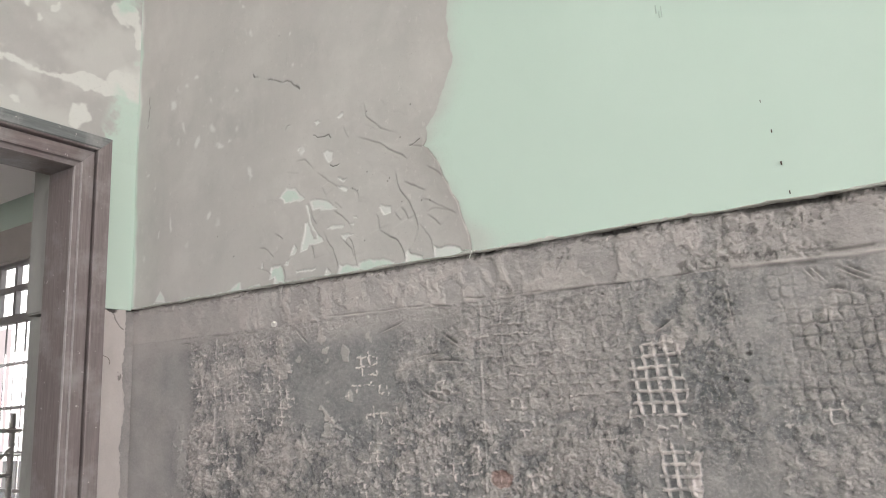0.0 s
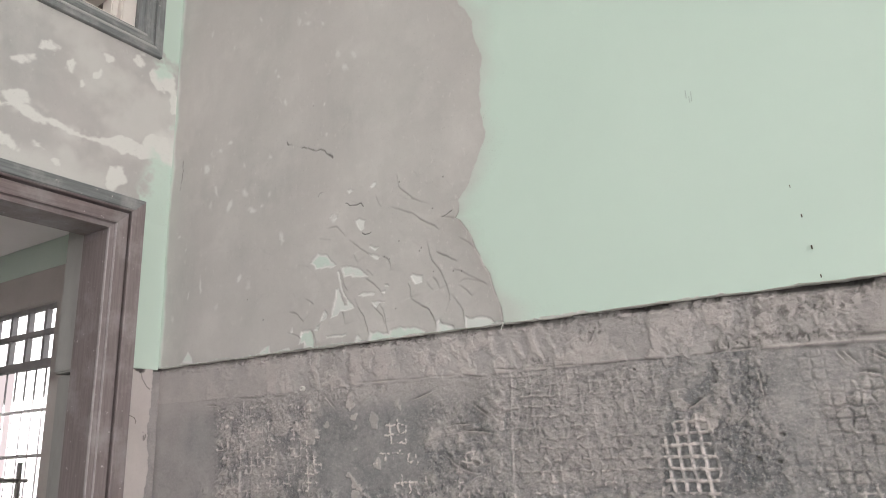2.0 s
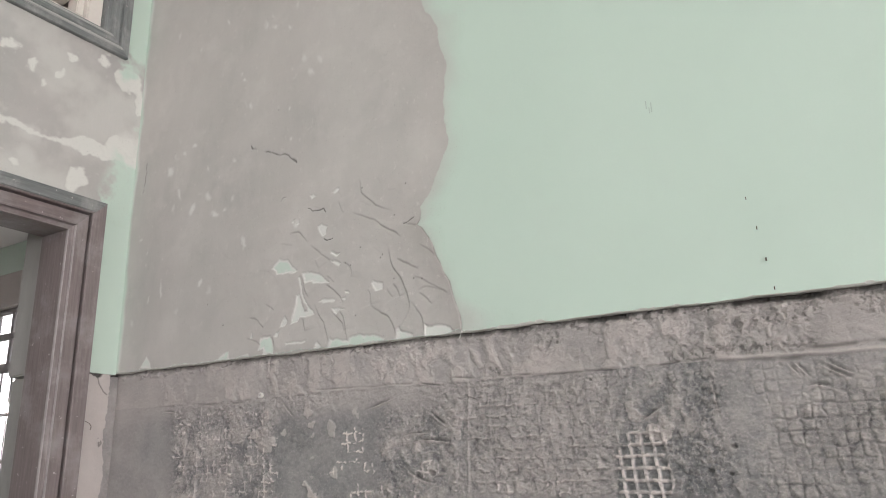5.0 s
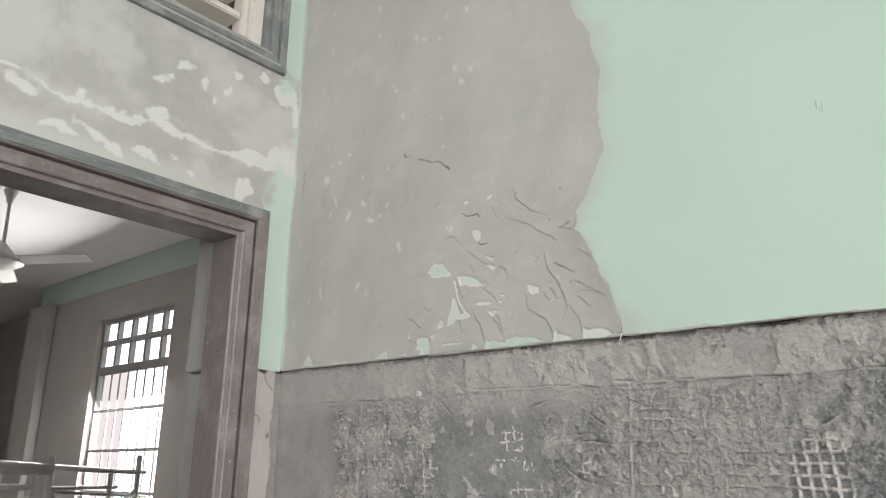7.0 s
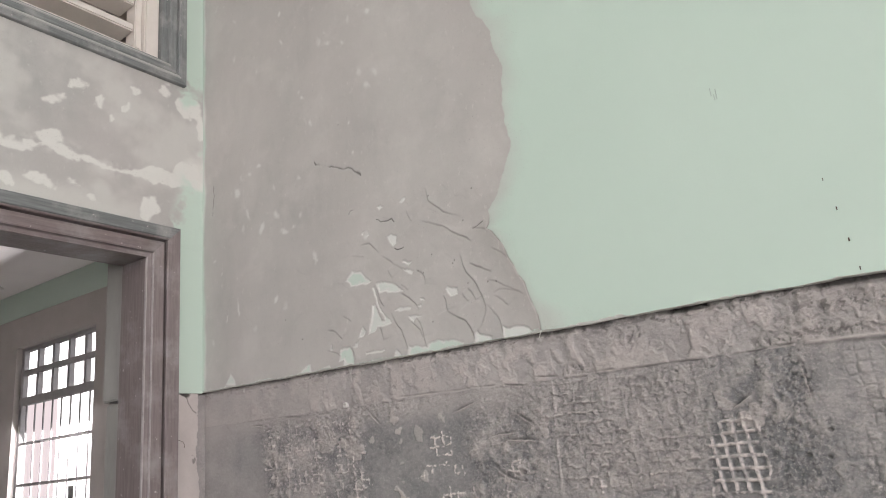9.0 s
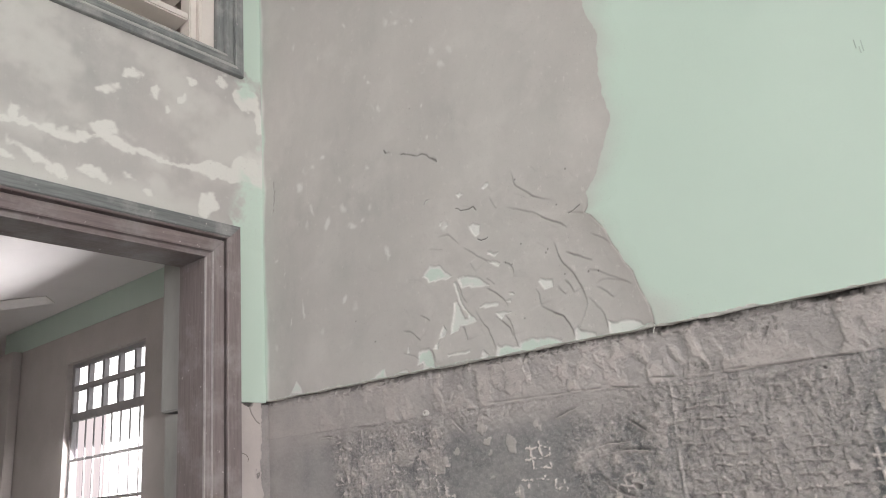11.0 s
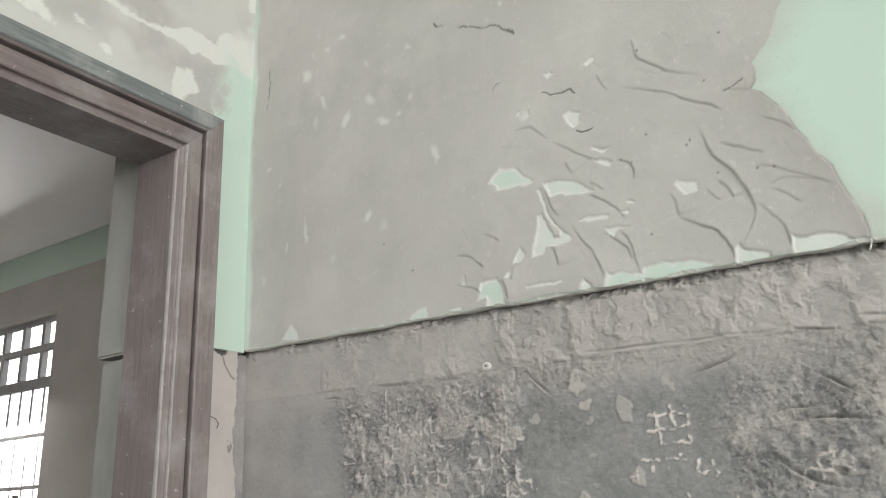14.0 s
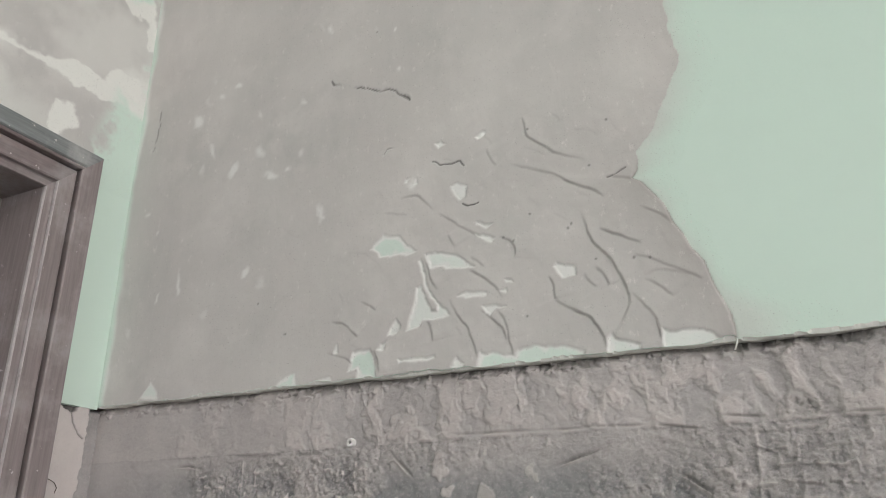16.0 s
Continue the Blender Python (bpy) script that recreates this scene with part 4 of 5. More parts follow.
    scratch(1.646, 1.498, 1.668, 1.470, 0, 0.003, 0.003)
    scratch(1.638, 1.495, 1.655, 1.472, 0, 0.002, 0.003)
    scratch(1.660, 1.458, 1.695, 1.452, 0.1, 0.004, 0.005)
    scratch(1.395, 1.415, 1.440, 1.440, 0, 0.004, 0.005)
    scratch(1.520, 1.490, 1.529, 1.405, 0, 0.002, 0.003)
    scratch(0.185, 1.491, 0.240, 1.486, 0.05, 0.002, 0.003)
    # a bared brick and small darkened holes
    spot = step(blob(x, q, 1.092, 1.180, 0.024, 0.018, 0) + 0.6 * wob, 0, 0.2)
    brick = np.maximum(brick, 0.5 * spot)
    h -= 0.003 * spot
    for cx, cq, r in ((0.402, 1.140, 0.007), (1.130, 1.168, 0.003), (1.505, 1.336, 0.004), (1.535, 1.331, 0.0035), (1.544, 1.372, 0.004), (0.983, 1.338, 0.006), (1.316, 1.492, 0.003)):
        hole = step(blob(x, q, cx, cq, 1.5 * r, r, -20) + 0.3 * wob, 0, 0.4)
        crack_shade = np.maximum(crack_shade, 0.55 * hole)
        h -= 0.004 * hole
    tone = np.clip(tone, 0, 1)
    grit = np.where(border > 0.5, 0.25 + 0.45 * crumbly + 0.35 * step(x, 0.9, 1.3), np.clip(0.35 + 0.6 * rag + 0.5 * rows + 0.4 * cells + 0.4 * pitted, 0, 1) * (1 - 0.85 * smooth_left) * (1 - 0.45 * dark_mid))
    pos = np.stack([x, 0.015 - h, z], -1)
    ob = sheet("tile_bed", pos, np.ones(x.shape, bool), {"tone": tone, "rib": rib, "brick": brick, "crack_shade": crack_shade, "grit": grit}, dado_mat, wall_north)
    return tagged(ob, "grey mortar bed with the grid prints of removed tiles")


tile_bed()
part("tile_bed_foot", boxes((-0.05, 2.25, 0.014, 0.036, 0, 0.945), (2.25, X_END, 0.014, 0.036, 0, 1.53)), core, wall_north)


# ---- the wall with the door ----
DY, DZ = -0.085, 2.05       # outer corner of the door's frame
DL = -1.42                  # its far side
TY, TZ, TL, TT = -0.070, 2.500, -1.30, 3.02
wall_west = thing("wall_west", "door wall, mint paint under a patchy skim coat", "wall", kind="structure")
part("masonry", boxes((-0.21, 0, DY - 0.005, 0, 1.597, DZ - 0.03), (-0.21, 0, DL, 0, DZ - 0.03, TZ + 0.03),
                      (-0.21, 0, TY - 0.004, 0, TZ + 0.03, TT - 0.03), (-0.21, 0, BACK, TL + 0.03, TZ + 0.03, TT - 0.03),
                      (-0.21, 0, BACK, DL, 0, TZ + 0.03), (-0.21, 0, BACK, 0, TT - 0.03, TOP)), paint, wall_west, "mint painted wall")
pale_strip = plain("pale_stripped_plaster", (0.44, 0.44, 0.415), (0.58, 0.58, 0.55), 14, 120)
part("stripped_foot", boxes((-0.21, -0.012, -0.10, 0.034, 0, 1.597)), core, wall_west, "bared masonry in the corner")


def foot_strip():
    """Plaster left standing between the frame and the corner, with a torn edge."""
    bm = bmesh.new()
    rows = []
    for z in np.arange(0.0, 1.596, 0.006):
        e = -0.011 + 0.007 * (float(fractal(np.array([z]), np.array([0.0]), 0.09, 4, 401)[0]) - 0.5)
        rows.append([bm.verts.new(p) for p in ((-0.031, -0.10, z), (-0.013, -0.10, z), (-0.013, e - 0.003, z), (-0.014, e, z), (-0.031, e + 0.003, z))])
    for a, b in zip(rows, rows[1:]):
        for k in range(5):
            bm.faces.new((a[k], a[(k + 1) % 5], b[(k + 1) % 5], b[k]))
    bm.faces.new(rows[0])
    bm.faces.new(rows[-1])
    part("plaster_strip", bm, pale_strip, wall_west, "pale plaster strip with a torn edge")


def strip_face():
    """The strip's rough face: flaked along its edge, with a notch and a crack under the paint."""
    d = 0.0014
    y, z = np.meshgrid(np.arange(-0.10, 0.016, d), np.arange(0.95, 1.598, d))
    edge = -0.014 + 0.020 * (fractal(z * 1.0, z * 0, 0.07, 4, 401) - 0.5) + 0.010 * (fractal(y, z, 0.012, 3, 403) - 0.5)
    drop = step(y - edge, -0.001, 0.003)
    h = 0.0016 * (fractal(y, z, 0.03, 4, 405) - 0.5) - 0.0075 * drop + 0.004 * drop * (fractal(y, z, 0.02, 4, 407) - 0.5)
    tone = 0.80 + 0.5 * (fractal(y, z, 0.04, 4, 409) - 0.5) - 0.25 * drop
    wob = fractal(y, z, 0.010, 3, 411) - 0.5
    # the edge gap, notch and slit get their shade as dark colour
    crack_shade = 0.75 * np.exp(-((y - edge - 0.001) / 0.0016) ** 2) * step(fractal(y * 0, z, 0.05, 3, 413), 0.45, 0.6)
    dist, side, along = off_line(y + 0.004 * wob, z, np.array(((-0.050, 1.588), (-0.044, 1.570), (-0.030, 1.552), (-0.020, 1.545))))
    split = 1 - step(dist, 0.0008, 0.0020)
    notch = step(blob(y, z, -0.052, 1.594, 0.017, 0.009) + 1.2 * wob, 0, 0.3)
    slit = step(z + 0.004 * wob, 1.5925, 1.5955) * step(fractal(y, z * 0, 0.02, 3, 415), 0.42, 0.55)
    scab = step(blob(y, z, -0.030, 1.424, 0.008, 0.010) + 1.4 * wob, 0, 0.3)
    crack_shade = np.maximum.reduce([crack_shade, 0.6 * split, 0.85 * notch, 0.6 * slit, 0.55 * scab * (wob > 0.02)])
    h = h - 0.009 * notch - 0.004 * slit - 0.002 * split + 0.002 * scab
    pos = np.stack([-0.0012 + np.maximum(h, -0.0108), y, z], -1)
    ob = sheet("strip_face", pos, np.ones(y.shape, bool), {"tone": tone, "rib": np.full(y.shape, 0.45) * (1 - drop), "brick": y * 0, "crack_shade": crack_shade, "grit": y * 0 + 0.35}, dado_mat, wall_west)
    tagged(ob, "pale plaster strip with a flaked edge and a crack")


foot_strip()
strip_face()
part("door_reveal", boxes((-0.212, -0.119, -0.168, -0.09, 1.592, 2.018), (-0.205, -0.119, -0.160, -0.09, 0, 1.586), bevel=0.004),
     plain("reveal_plaster", (0.27, 0.268, 0.25), (0.45, 0.45, 0.425), 9, 90, stretch=(1, 1, 0.4)), wall_west, "grey plastered door reveal")


def door_wall_coat():
    d = 0.003
    y, z = np.meshgrid(np.arange(-1.45, 0.0, d), np.arange(2.0, 2.56, d))
    wob = 1.0 * (fractal(y, z * 1.3, 0.045, 5, 301) - 0.5)
    right = step(y + 0.10 * wob, -0.105, -0.075) * (1 - step(z + 0.30 * wob - 0.6 * y, 2.16, 2.26))
    right = np.maximum(right, step(y + 0.08 * wob, -0.080, -0.050) * step(z + 0.20 * wob, 2.44, 2.52))
    py = y + 0.05 * (fractal(y, z, 0.06, 4, 331) - 0.5)
    pz = z + 0.035 * (fractal(y, z, 0.05, 4, 341) - 0.5)
    thin = np.zeros_like(y)
    h = 0.0022 + 0.0012 * (fractal(y, z, 0.12, 3, 311) - 0.5)

    def open_patch(b, much=1.0):
        nonlocal thin, h
        k = step(b + 0.006 * (fractal(y, z, 0.014, 3, 325) - 0.5), -0.002, 0.005)
        thin = np.maximum(thin, much * k)
        h = h - 0.0009 * k

    seam = ((-1.45, 2.30), (-1.00, 2.235), (-0.733, 2.182), (-0.606, 2.180), (-0.523, 2.180), (-0.465, 2.200), (-0.387, 2.188), (-0.271, 2.182), (-0.125, 2.200), (-0.02, 2.195))
    dist, side, along = off_line(y, pz + 0.25 * (pz - z), np.array(seam))
    open_patch(0.010 + 0.016 * step(y, -0.34, -0.02) - dist + 0.026 * wob)
    thin = np.maximum(thin, 0.55 * np.exp(-(dist / 0.030) ** 2) * step(fractal(y, z, 0.05, 4, 323), 0.35, 0.6))
    for cy, cz, ry, rz, turn in ((-0.465, 2.215, 0.040, 0.022, 20), (-0.060, 2.225, 0.045, 0.040, 0), (-0.610, 2.112, 0.038, 0.011, -20),
                                 (-0.558, 2.092, 0.016, 0.016, 0), (-0.379, 2.113, 0.030, 0.008, -25), (-0.175, 2.095, 0.030, 0.032, -30),
                                 (-0.395, 2.385, 0.030, 0.020, 30), (-0.430, 2.340, 0.030, 0.010, 20), (-0.320, 2.362, 0.010, 0.030, 10),
                                 (-0.290, 2.322, 0.016, 0.022, 0), (-0.265, 2.372, 0.010, 0.014, 0), (-0.235, 2.432, 0.020, 0.012, -15),
                                 (-0.045, 2.440, 0.045, 0.040, -20), (-0.005, 2.38, 0.020, 0.050, 10), (-0.66, 2.205, 0.014, 0.022, 10),
                                 (-0.80, 2.17, 0.040, 0.018, -10), (-0.90, 2.25, 0.030, 0.020, 0), (-0.95, 2.40, 0.040, 0.016, 20),
                                 (-0.75, 2.44, 0.060, 0.014, 5), (-1.1, 2.33, 0.06, 0.03, 10), (-1.05, 2.14, 0.05, 0.02, 0),
                                 (-0.34, 2.085, 0.030, 0.014, -10), (-0.48, 2.098, 0.030, 0.010, -10), (-0.70, 2.098, 0.040, 0.012, 0), (-0.13, 2.47, 0.02, 0.02, 0)):
        open_patch(blob(py, pz, cy, cz, ry, rz, turn) * min(ry, rz) * 0.9 + 0.030 * wob)
    film = step(fractal(y, z, 0.16, 5, 321), 0.45, 0.70) * 0.45
    thin = np.maximum(thin, film)
    thin = np.maximum(thin, 0.5 * (1 - step(z + 0.03 * wob, 2.07, 2.13)) * (y < -0.2))
    thin = np.maximum(thin, 0.9 * step(y, -0.12, -0.04) * step(z + 0.06 * wob, 2.12, 2.24) * (1 - step(z + 0.06 * wob, 2.25, 2.33)))
    h = h - (h - 0.0004) * right
    pos = np.stack([h, y, z], -1)
    keep = (h > -0.0012) & ((z > DZ - 0.004) | (y > DY + 0.002)) & ((z < TZ + 0.02) | (y > TY - 0.01))
    ob = sheet("skim_coat", pos, keep, {"thin": thin, "crack_shade": np.zeros_like(thin), "paint": right}, coat_door, wall_west)
    tagged(ob, "pale grey skim coat with torn white patches")


door_wall_coat()


def frame_member(profile, upright, side, ends, outer, parent, mat, name, label=""):
    """One side of a moulded frame with mitred ends. profile: (inward, x) pairs; upright: a jamb, else a rail;
    side: +1 where inward runs to smaller y or z, -1 otherwise; ends: how far the ends run, and how they are mitred."""
    bm = bmesh.new()
    (a, ma), (b, mb) = ends
    rows = []
    for t, m in ((a, ma), (b, mb)):
        row = []
        for d, x in profile:
            across, along = outer - side * d, t + m * d
            row.append(bm.verts.new((x, across, along) if upright else (x, along, across)))
        rows.append(row)
    n = len(profile)
    for k in range(n):
        bm.faces.new((rows[0][k], rows[0][(k + 1) % n], rows[1][(k + 1) % n], rows[1][k]))
    bm.faces.new(rows[0])
    bm.faces.new(list(reversed(rows[1])))
    bmesh.ops.triangulate(bm, faces=[f for f in bm.faces if len(f.verts) > 4])
    return part(name, bm, mat, parent, label)


def stepped(*turns):
    """Softens the corners of a profile a little."""
    out = []
    n = len(turns)
    for i, p in enumerate(turns):
        a, b = Vector(turns[i - 1]), Vector(turns[(i + 1) % n])
        p = Vector(p)
        r = 0.0022
        out.append(tuple(p + (a - p).normalized() * min(r, (a - p).length * 0.3)))
        out.append(tuple(p + (b - p).normalized() * min(r, (b - p).length * 0.3)))
    return out


door_1 = thing("door_1", "worn brown moulded wooden door frame without a leaf", "door frame", kind="structure")
casing = stepped((0, -0.05), (0, 0.016), (0.0385, 0.014), (0.0400, -0.006), (0.0445, -0.006), (0.0460, 0.010), (0.0790, 0.010), (0.0810, 0.001),
                 (0.094, -0.001), (0.094, -0.117), (0.0, -0.117))
frame_member(casing, True, 1, ((0.0, 0), (DZ, -1)), DY, door_1, wood_up, "jamb")
frame_member(casing, True, -1, ((0.0, 0), (DZ, -1)), DL, door_1, wood_up, "jamb")
frame_member(casing, False, 1, ((DL, 1), (DY, -1)), DZ, door_1, wood_along, "head", "dusty brown moulded head of the frame")

worn = plain("worn_edge_wood", (0.26, 0.23, 0.225), (0.50, 0.47, 0.46), 40, 200, 0.6)
moulding = stepped((0.001, 0.010), (0.001, 0.0185), (0.010, 0.0205), (0.026, 0.0195), (0.034, 0.0185), (0.034, 0.010))
frame_member(moulding, False, 1, ((DL, 1), (DY, -1)), DZ, door_1, grey_along, "head_moulding", "grey dusty moulding on the head")
for d0, d1, x0, x1 in ((0.0780, 0.0812, 0.004, 0.0112), (0.0915, 0.0952, -0.008, 0.0012)):
    bead = stepped((d0, x0), (d0, x1), (d1, x1), (d1, x0))
    frame_member(bead, True, 1, ((0.0, 0), (DZ, -1)), DY, door_1, worn, "bead", "worn pale bead along the jamb")
    frame_member(bead, True, -1, ((0.0, 0), (DZ, -1)), DL, door_1, worn, "bead", "worn pale bead along the jamb")
    frame_member(bead, False, 1, ((DL, 1), (DY, -1)), DZ, door_1, wood_along, "bead")

window_2 = thing("window_2", "louvred fanlight in a grey-green moulded wooden frame", "fanlight", kind="structure")
light_frame = stepped((0, -0.05), (0, 0.016), (0.020, 0.016), (0.024, 0.008), (0.030, 0.008), (0.034, 0.012), (0.052, 0.010), (0.056, -0.004), (0.072, -0.006), (0.072, -0.06), (0.0, -0.06))
frame_member(light_frame, True, 1, ((TZ, 1), (TT, -1)), TY, window_2, grey_up, "stile")
frame_member(light_frame, True, -1, ((TZ, 1), (TT, -1)), TL, window_2, grey_up, "stile")
frame_member(light_frame, False, 1, ((TL, 1), (TY, -1)), TT, window_2, grey_along, "rail")
frame_member(light_frame, False, -1, ((TL, 1), (TY, -1)), TZ, window_2, grey_along, "rail")
dusty_grey = plain("dusty_grey_green", (0.30, 0.31, 0.30), (0.50, 0.49, 0.47), 30, 160, 0.7, stretch=(1, 0.3, 1))
for d0, d1, x0, x1 in ((0.0185, 0.0275, 0.006, 0.0175), (0.0500, 0.0575, -0.004, 0.0115)):
    bead = stepped((d0, x0), (d0, x1), (d1, x1), (d1, x0))
    frame_member(bead, False, -1, ((TL, 1), (TY, -1)), TZ, window_2, dusty_grey, "bead", "dusty pale bead along the rail")
    frame_member(bead, True, 1, ((TZ, 1), (TT, -1)), TY, window_2, grey_up, "bead")
part("inner_post", boxes((-0.075, -0.020, -0.190, -0.143, TZ + 0.075, TT - 0.072), bevel=0.004), cream, window_2, "cream painted post")
part("post_bead", boxes((-0.085, -0.036, -0.212, -0.1905, TZ + 0.093, TT - 0.072), bevel=0.003), cream, window_2, "cream bead beside the post")
part("inner_post", boxes((-0.075, -0.020, TL + 0.073, TL + 0.12, TZ + 0.075, TT - 0.072), bevel=0.004), cream, window_2)
part("inner_sill", boxes((-0.085, -0.030, TL + 0.12, -0.190, TZ + 0.073, TZ + 0.092), bevel=0.003), cream, window_2)
part("back_board", boxes((-0.132, -0.120, TL + 0.074, -0.143, TZ + 0.072, TT - 0.072)), beige, window_2, "dusty beige board behind the slats")
for k in range(4):
    zs = TZ + 0.158 + 0.087 * k
    bm = boxes((-0.119, -0.040, TL + 0.12, -0.213, -0.013, 0.013), bevel=0.004)
    bmesh.ops.rotate(bm, cent=(-0.08, 0, 0), matrix=Matrix.Rotation(radians(-5), 3, "Y"), verts=bm.verts)
    bmesh.ops.translate(bm, vec=(0, 0, zs), verts=bm.verts)
    part("slat", bm, cream, window_2)
    # a dark block stands in for the dark notch at the slat's end
    part("clip", boxes((-0.1195, -0.108, -0.262, -0.240, zs - 0.050, zs - 0.022), bevel=0.002), rust, window_2, "dark block in place of a notch between the slats")


# ---- the far room, seen through the door ----
FY, FX, FC = 2.04, -6.85, 3.28      # its north wall, the corner where that wall turns, its ceiling
DEEP, NORTH = -10.2, 2.6            # the unlit part behind the corner
WX0, WX1, WZ0, WZ1 = -5.46, -4.14, 0.75, 2.745
ceiling_far = box_thing("ceiling_far", "pale ceiling of the far room", "ceiling", ceiling_paint, (DEEP, -0.21, BACK, FY, FC, FC + 0.12), (DEEP, FX, FY, NORTH, FC, FC + 0.12))
wall_far_north = box_thing("wall_far_north", "far room wall, mint band above grey skim coat", "wall", far_cement,
                           (FX, WX0, FY, FY + 0.11, 0, FC), (WX1, 0, FY, FY + 0.11, 0, FC),
                           (WX0, WX1, FY, FY + 0.11, 0, WZ0), (WX0, WX1, FY, FY + 0.11, WZ1, FC), (FX, FX + 0.2, FY + 0.11, NORTH, 0, FC))
part("paint_band", boxes((FX, -0.21, FY - 0.004, FY - 0.0005, 3.03, FC - 0.001)), paint, wall_far_north, "old mint paint left under the ceiling")
part("pilaster", boxes((FX - 0.02, FX + 0.42, FY - 0.10, FY - 0.005, 0, 3.029), bevel=0.006), far_cement, wall_far_north, "shallow grey pilaster at the corner")
wall_far_west = box_thing("wall_far_west", "dim grey skim-coated wall", "wall", far_cement, (DEEP - 0.2, DEEP, BACK, NORTH, 0, FC), (DEEP, FX, NORTH, NORTH + 0.2, 0, FC))
wall_far_south = box_thing("wall_far_south", "dim grey skim-coated wall", "wall", far_cement, (DEEP, -0.21, BACK - 0.2, BACK, 0, FC))
wall_far_east = box_thing("wall_far_east", "grey wall beside the door", "wall", far_cement, (-0.21, -0.01, 0.24, FY, 0, FC), (-0.22, -0.212, BACK, DL, 0, FC), (-0.22, -0.212, DL, 0.24, TT, FC))
wall_low = box_thing("wall_low", "low pale plastered wall in the dim part", "wall", pale_wall, (FX - 0.35, FX - 0.23, -2.6, FY, 0, 1.03))

window_1 = thing("window_1", "tall barred window with small square lights above", "window", kind="structure")
fy0, fy1 = FY + 0.05, FY + 0.10


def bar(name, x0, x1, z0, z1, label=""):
    return part(name, boxes((x0, x1, fy0, fy1, z0, z1), bevel=0.004), hazed_steel, window_1, label)


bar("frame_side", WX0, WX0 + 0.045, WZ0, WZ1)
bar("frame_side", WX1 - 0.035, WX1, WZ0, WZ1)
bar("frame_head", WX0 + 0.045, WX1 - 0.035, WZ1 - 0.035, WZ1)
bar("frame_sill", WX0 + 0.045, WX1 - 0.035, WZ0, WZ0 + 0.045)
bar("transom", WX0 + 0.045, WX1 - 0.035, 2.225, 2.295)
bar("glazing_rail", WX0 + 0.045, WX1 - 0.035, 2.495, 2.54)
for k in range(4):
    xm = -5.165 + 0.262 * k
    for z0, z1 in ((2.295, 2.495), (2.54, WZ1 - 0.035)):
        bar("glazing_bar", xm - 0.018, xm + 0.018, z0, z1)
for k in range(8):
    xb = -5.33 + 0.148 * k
    part("grille_bar", tube([(xb, FY + 0.06, WZ0 + 0.045), (xb, FY + 0.06, 2.225)], 0.0075, 8), hazed_steel, window_1)
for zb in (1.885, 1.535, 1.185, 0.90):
    part("grille_rail", boxes((WX0 + 0.045, WX1 - 0.035, FY + 0.040, FY + 0.049, zb - 0.013, zb + 0.013), bevel=0.002), hazed_steel, window_1)
tagged(part("ground", boxes((-160, 60, 2.4, 30, -0.2, -0.104)), plain("grey_ground", (0.06, 0.058, 0.055), (0.11, 0.105, 0.10), 3, 60)), "grey ground outside", "ground", kind="structure")
# the house front is a plain panel whose own glow stands in for daylight
tagged(part("backdrop_houses", boxes((-60, -24.0, 12, 12.1, -0.1, 4.9)), pink_distance), "pale pinkish glowing panel for a house front far outside", "backdrop", kind="structure")
tagged(part("backdrop", boxes((-160, 60, 30, 30.1, -0.1, 60)), bright_sky), "white overexposed distance outside the window", "backdrop", kind="structure")

# ceiling fan
fan = thing("ceiling_fan", "cream ceiling fan with three blades, at rest", "ceiling fan", at=(-3.785, 0.507, FC))
part("rod", tube([(0, 0, -0.02), (0.01, 0.008, -0.47)], 0.012), fan_white, fan)
part("ceiling_cup", lathe([(0.016, -0.17), (0.030, -0.12), (0.050, -0.075), (0.047, -0.07), (0.014, -0.10)]), fan_white, fan)
part("hook", tube([(0.02, 0.01, 0), (0.02, 0.01, -0.03)], 0.022, 10), rust, fan, "dark ceiling hook")
part("motor_cover", lathe([(0.012, -0.44), (0.035, -0.46), (0.095, -0.53), (0.105, -0.55), (0.02, -0.55)]), fan_white, fan, smooth=False)
part("motor", lathe([(0.05, -0.545), (0.150, -0.565), (0.155, -0.59), (0.11, -0.615), (0.05, -0.635), (0.015, -0.64)]), fan_white, fan, smooth=False)
for k, ang in enumerate((33, 153, 273)):
    bm = boxes((0.10, 0.20, -0.018, 0.018, -0.004, 0.004), (0.17, 0.66, -0.062, 0.062, -0.003, 0.003))
    for v in bm.verts:
        if v.co.x > 0.5:
            v.co.y *= 0.80
    bmesh.ops.rotate(bm, cent=(0, 0, 0), matrix=Matrix.Rotation(radians(-13), 3, "X"), verts=bm.verts)
    bmesh.ops.rotate(bm, cent=(0, 0, 0), matrix=Matrix.Rotation(radians(ang), 3, "Z"), verts=bm.verts)
    bmesh.ops.translate(bm, vec=(0, 0, -0.575), verts=bm.verts)
    part("blade", bm, fan_white, fan)

# conduit that hangs from the ceiling
conduit = thing("hanging_conduit", "grey flexible conduit hanging in a curve from the ceiling", "conduit", at=(-5.011, 0.537, FC))
part("hose", tube([(0, 0.015 + 0.02 * math.sin(3 * s) + 0.34 * max(0, s - 0.42) ** 1.7 * 2.4, -1.42 * s + 0.10 * max(0, s - 0.6) ** 2) for s in (k / 24 for k in range(25))], 0.016), hose_plastic, conduit)
part("collar", tube([(0, 0.012, -0.002), (0, 0.014, -0.03)], 0.045, 14), rust, conduit, "dark ceiling box")


# scaffold frames: members lie in one upright plane, placed by (distance along it, height)
def on_plane(along, up):
    return Vector((-1.84 - 0.6345 * along, -0.77 + 0.7729 * along, up))


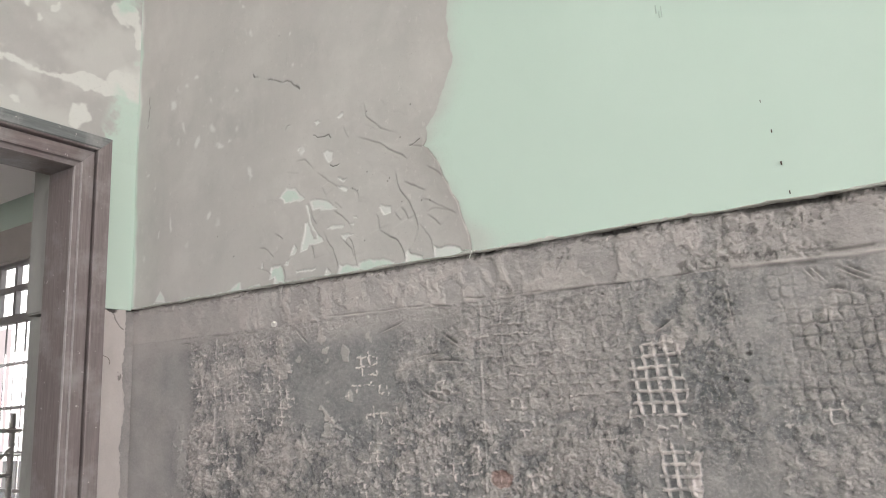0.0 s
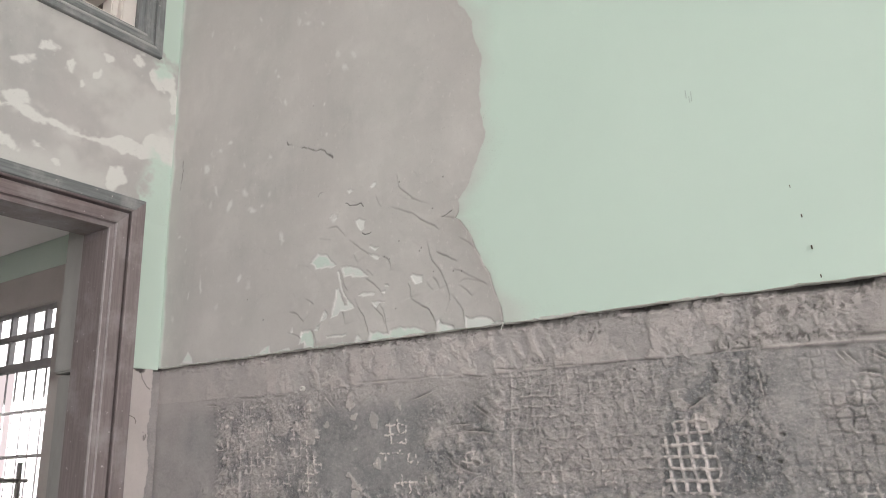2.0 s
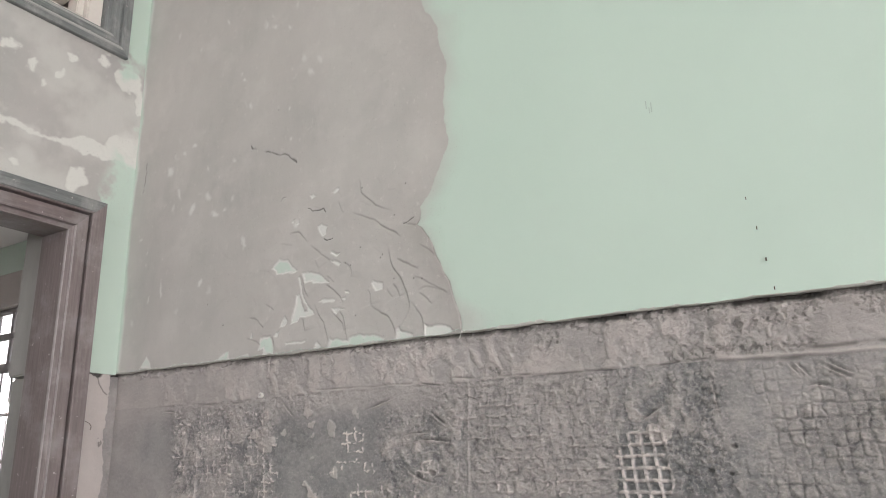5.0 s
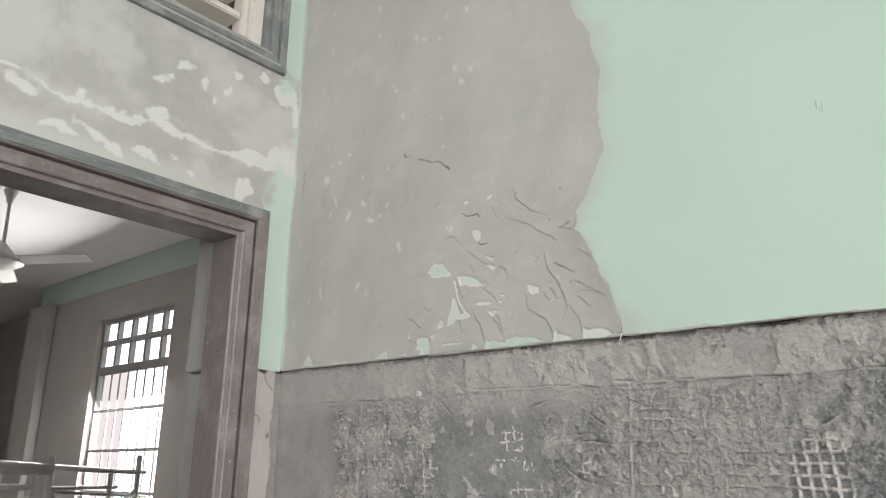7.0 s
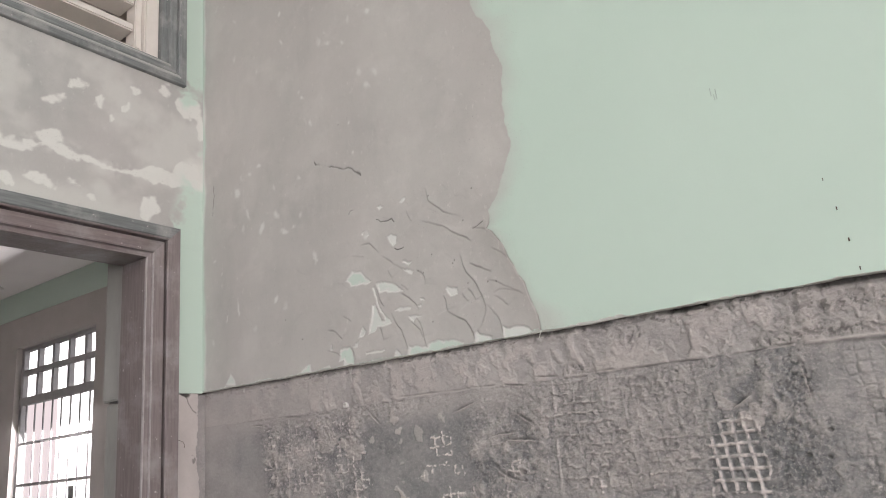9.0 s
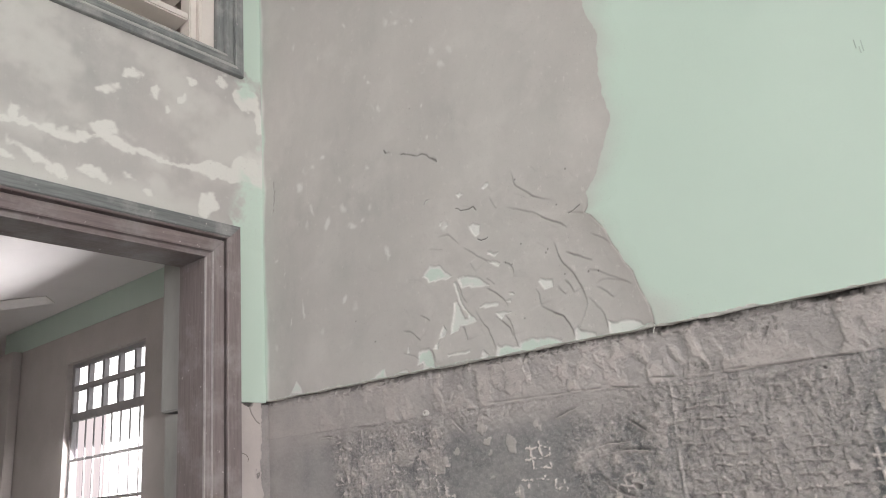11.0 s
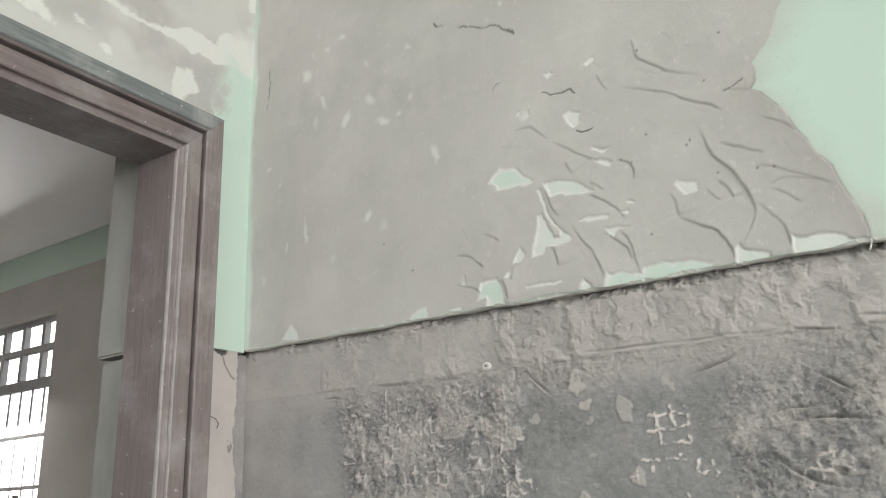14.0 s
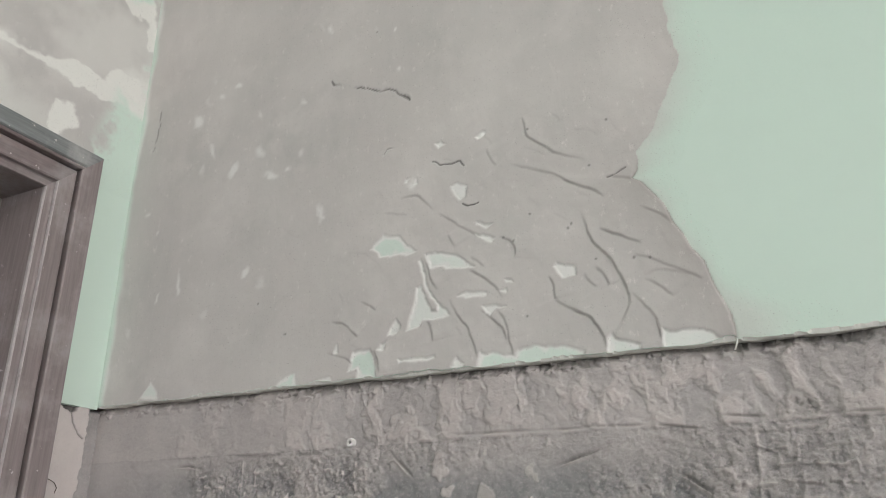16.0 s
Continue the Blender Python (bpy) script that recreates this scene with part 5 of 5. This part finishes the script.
def scaffold(label, legs, members):
    ob = thing("scaffold", label, "scaffold", "scaffolds in the far room", at=on_plane(legs[0][0], 0))
    base = on_plane(legs[0][0], 0)
    place = lambda p: on_plane(*p) - base
    for along, top, radius in legs:
        part("leg", tube([place((along, 0)), place((along, top))], radius), galvanised, ob)
    for name, a, b, radius in members:
        part(name, tube([place(a), place(b)], radius), galvanised, ob)
    return ob


scaffold("dusty grey steel scaffold frame standing in the far room",
         ((0.905, 1.335, 0.021), (1.300, 1.425, 0.030), (1.775, 1.312, 0.021), (1.975, 1.432, 0.021)),
         (("head_rail", (0.62, 1.336), (1.975, 1.336), 0.021), ("lower_rail", (0.905, 1.253), (1.775, 1.252), 0.017),
          ("strut", (1.135, 1.253), (1.135, 1.336), 0.016), ("strut", (1.449, 1.252), (1.449, 1.336), 0.016),
          ("rung", (1.775, 1.113), (1.975, 1.111), 0.014), ("rung", (0.62, 1.141), (0.905, 1.138), 0.014), ("rung", (1.775, 0.80), (1.975, 0.80), 0.014),
          ("knee_brace", (1.975, 1.235), (2.36, 0.98), 0.016), ("foot_rail", (0.905, 0.14), (1.775, 0.14), 0.016)))
scaffold("dusty grey steel scaffold frame standing before the window",
         ((2.820, 1.343, 0.018), (3.295, 1.472, 0.019), (2.36, 1.10, 0.017)),
         (("lower_rail", (1.975, 1.243), (2.94, 1.243), 0.013), ("lower_rail", (1.975, 1.222), (3.50, 1.172), 0.011),
          ("rung", (2.820, 1.047), (3.295, 1.045), 0.015), ("knee_brace", (3.335, 1.252), (2.76, 1.02), 0.013),
          ("foot_rail", (2.36, 0.14), (3.295, 0.14), 0.015)))
tagged(part("scaffold_tube", tube([on_plane(1.36, 1.372), on_plane(2.40, 1.357), on_plane(3.42, 1.350)], 0.019), galvanised),
       "long grey steel tube lying across the scaffold frames", "scaffold tube")

# ---- small things on the walls ----
plug = tagged(part("wall_plug", lathe([(0.0027, -0.010), (0.0027, 0.003), (0.0056, 0.003), (0.0064, 0.001), (0.0064, -0.010)], 20), white_plastic),
              "white plastic wall plug stuck in the mortar", "wall plug")
plug.matrix_world = pose(0.521, 0.011, 1.505, 90, 0, 0)


def nail(x, z, size, label):
    bm = tube([(0, 0.004, 0.001), (0.0004, -0.0020, -0.0015), (0.0008, -0.0030, -0.0060)], size, 8)
    ob = tagged(part("nail", bm, rust), label, "nail", "nails in the green wall")
    ob.location = (x, 0, z)
    return ob


nail(1.632, 1.636, 0.0014, "small rusty nail stub in the mint wall")
nail(1.625, 1.690, 0.0011, "small rusty nail stub in the mint wall")
nail(1.638, 1.588, 0.0010, "rusty nail stub at the torn plaster edge")
nail(1.615, 1.743, 0.0007, "small rusty nail stub in the mint wall")
for dx, dz, size in ((-0.005, 0.004, 0.008), (0.004, -0.003, 0.010), (0.000, -0.008, 0.006)):
    part("scuff", tube([(1.474 + dx, 0.0002, 1.949 + dz + size), (1.4745 + dx, -0.0002, 1.949 + dz - size)], 0.0009, 6), scuff_grey, wall_north, "grey scuff on the paint")
part("plaster_splinter", tube([(1.0655, 0.004, 1.588), (1.0668, -0.0025, 1.584), (1.0648, -0.0045, 1.577), (1.0625, -0.0030, 1.572)], 0.0010, 6), chip_white, wall_north, "pale splinter of plaster at the torn edge")
wire = tagged(part("wire", tube([(-0.006, -0.088, 1.474), (0.003, -0.079, 1.475), (0.006, -0.066, 1.469), (0.004, -0.058, 1.461), (-0.003, -0.056, 1.452)], 0.0007, 6), rust),
              "short bent wire sticking out beside the frame", "wire")
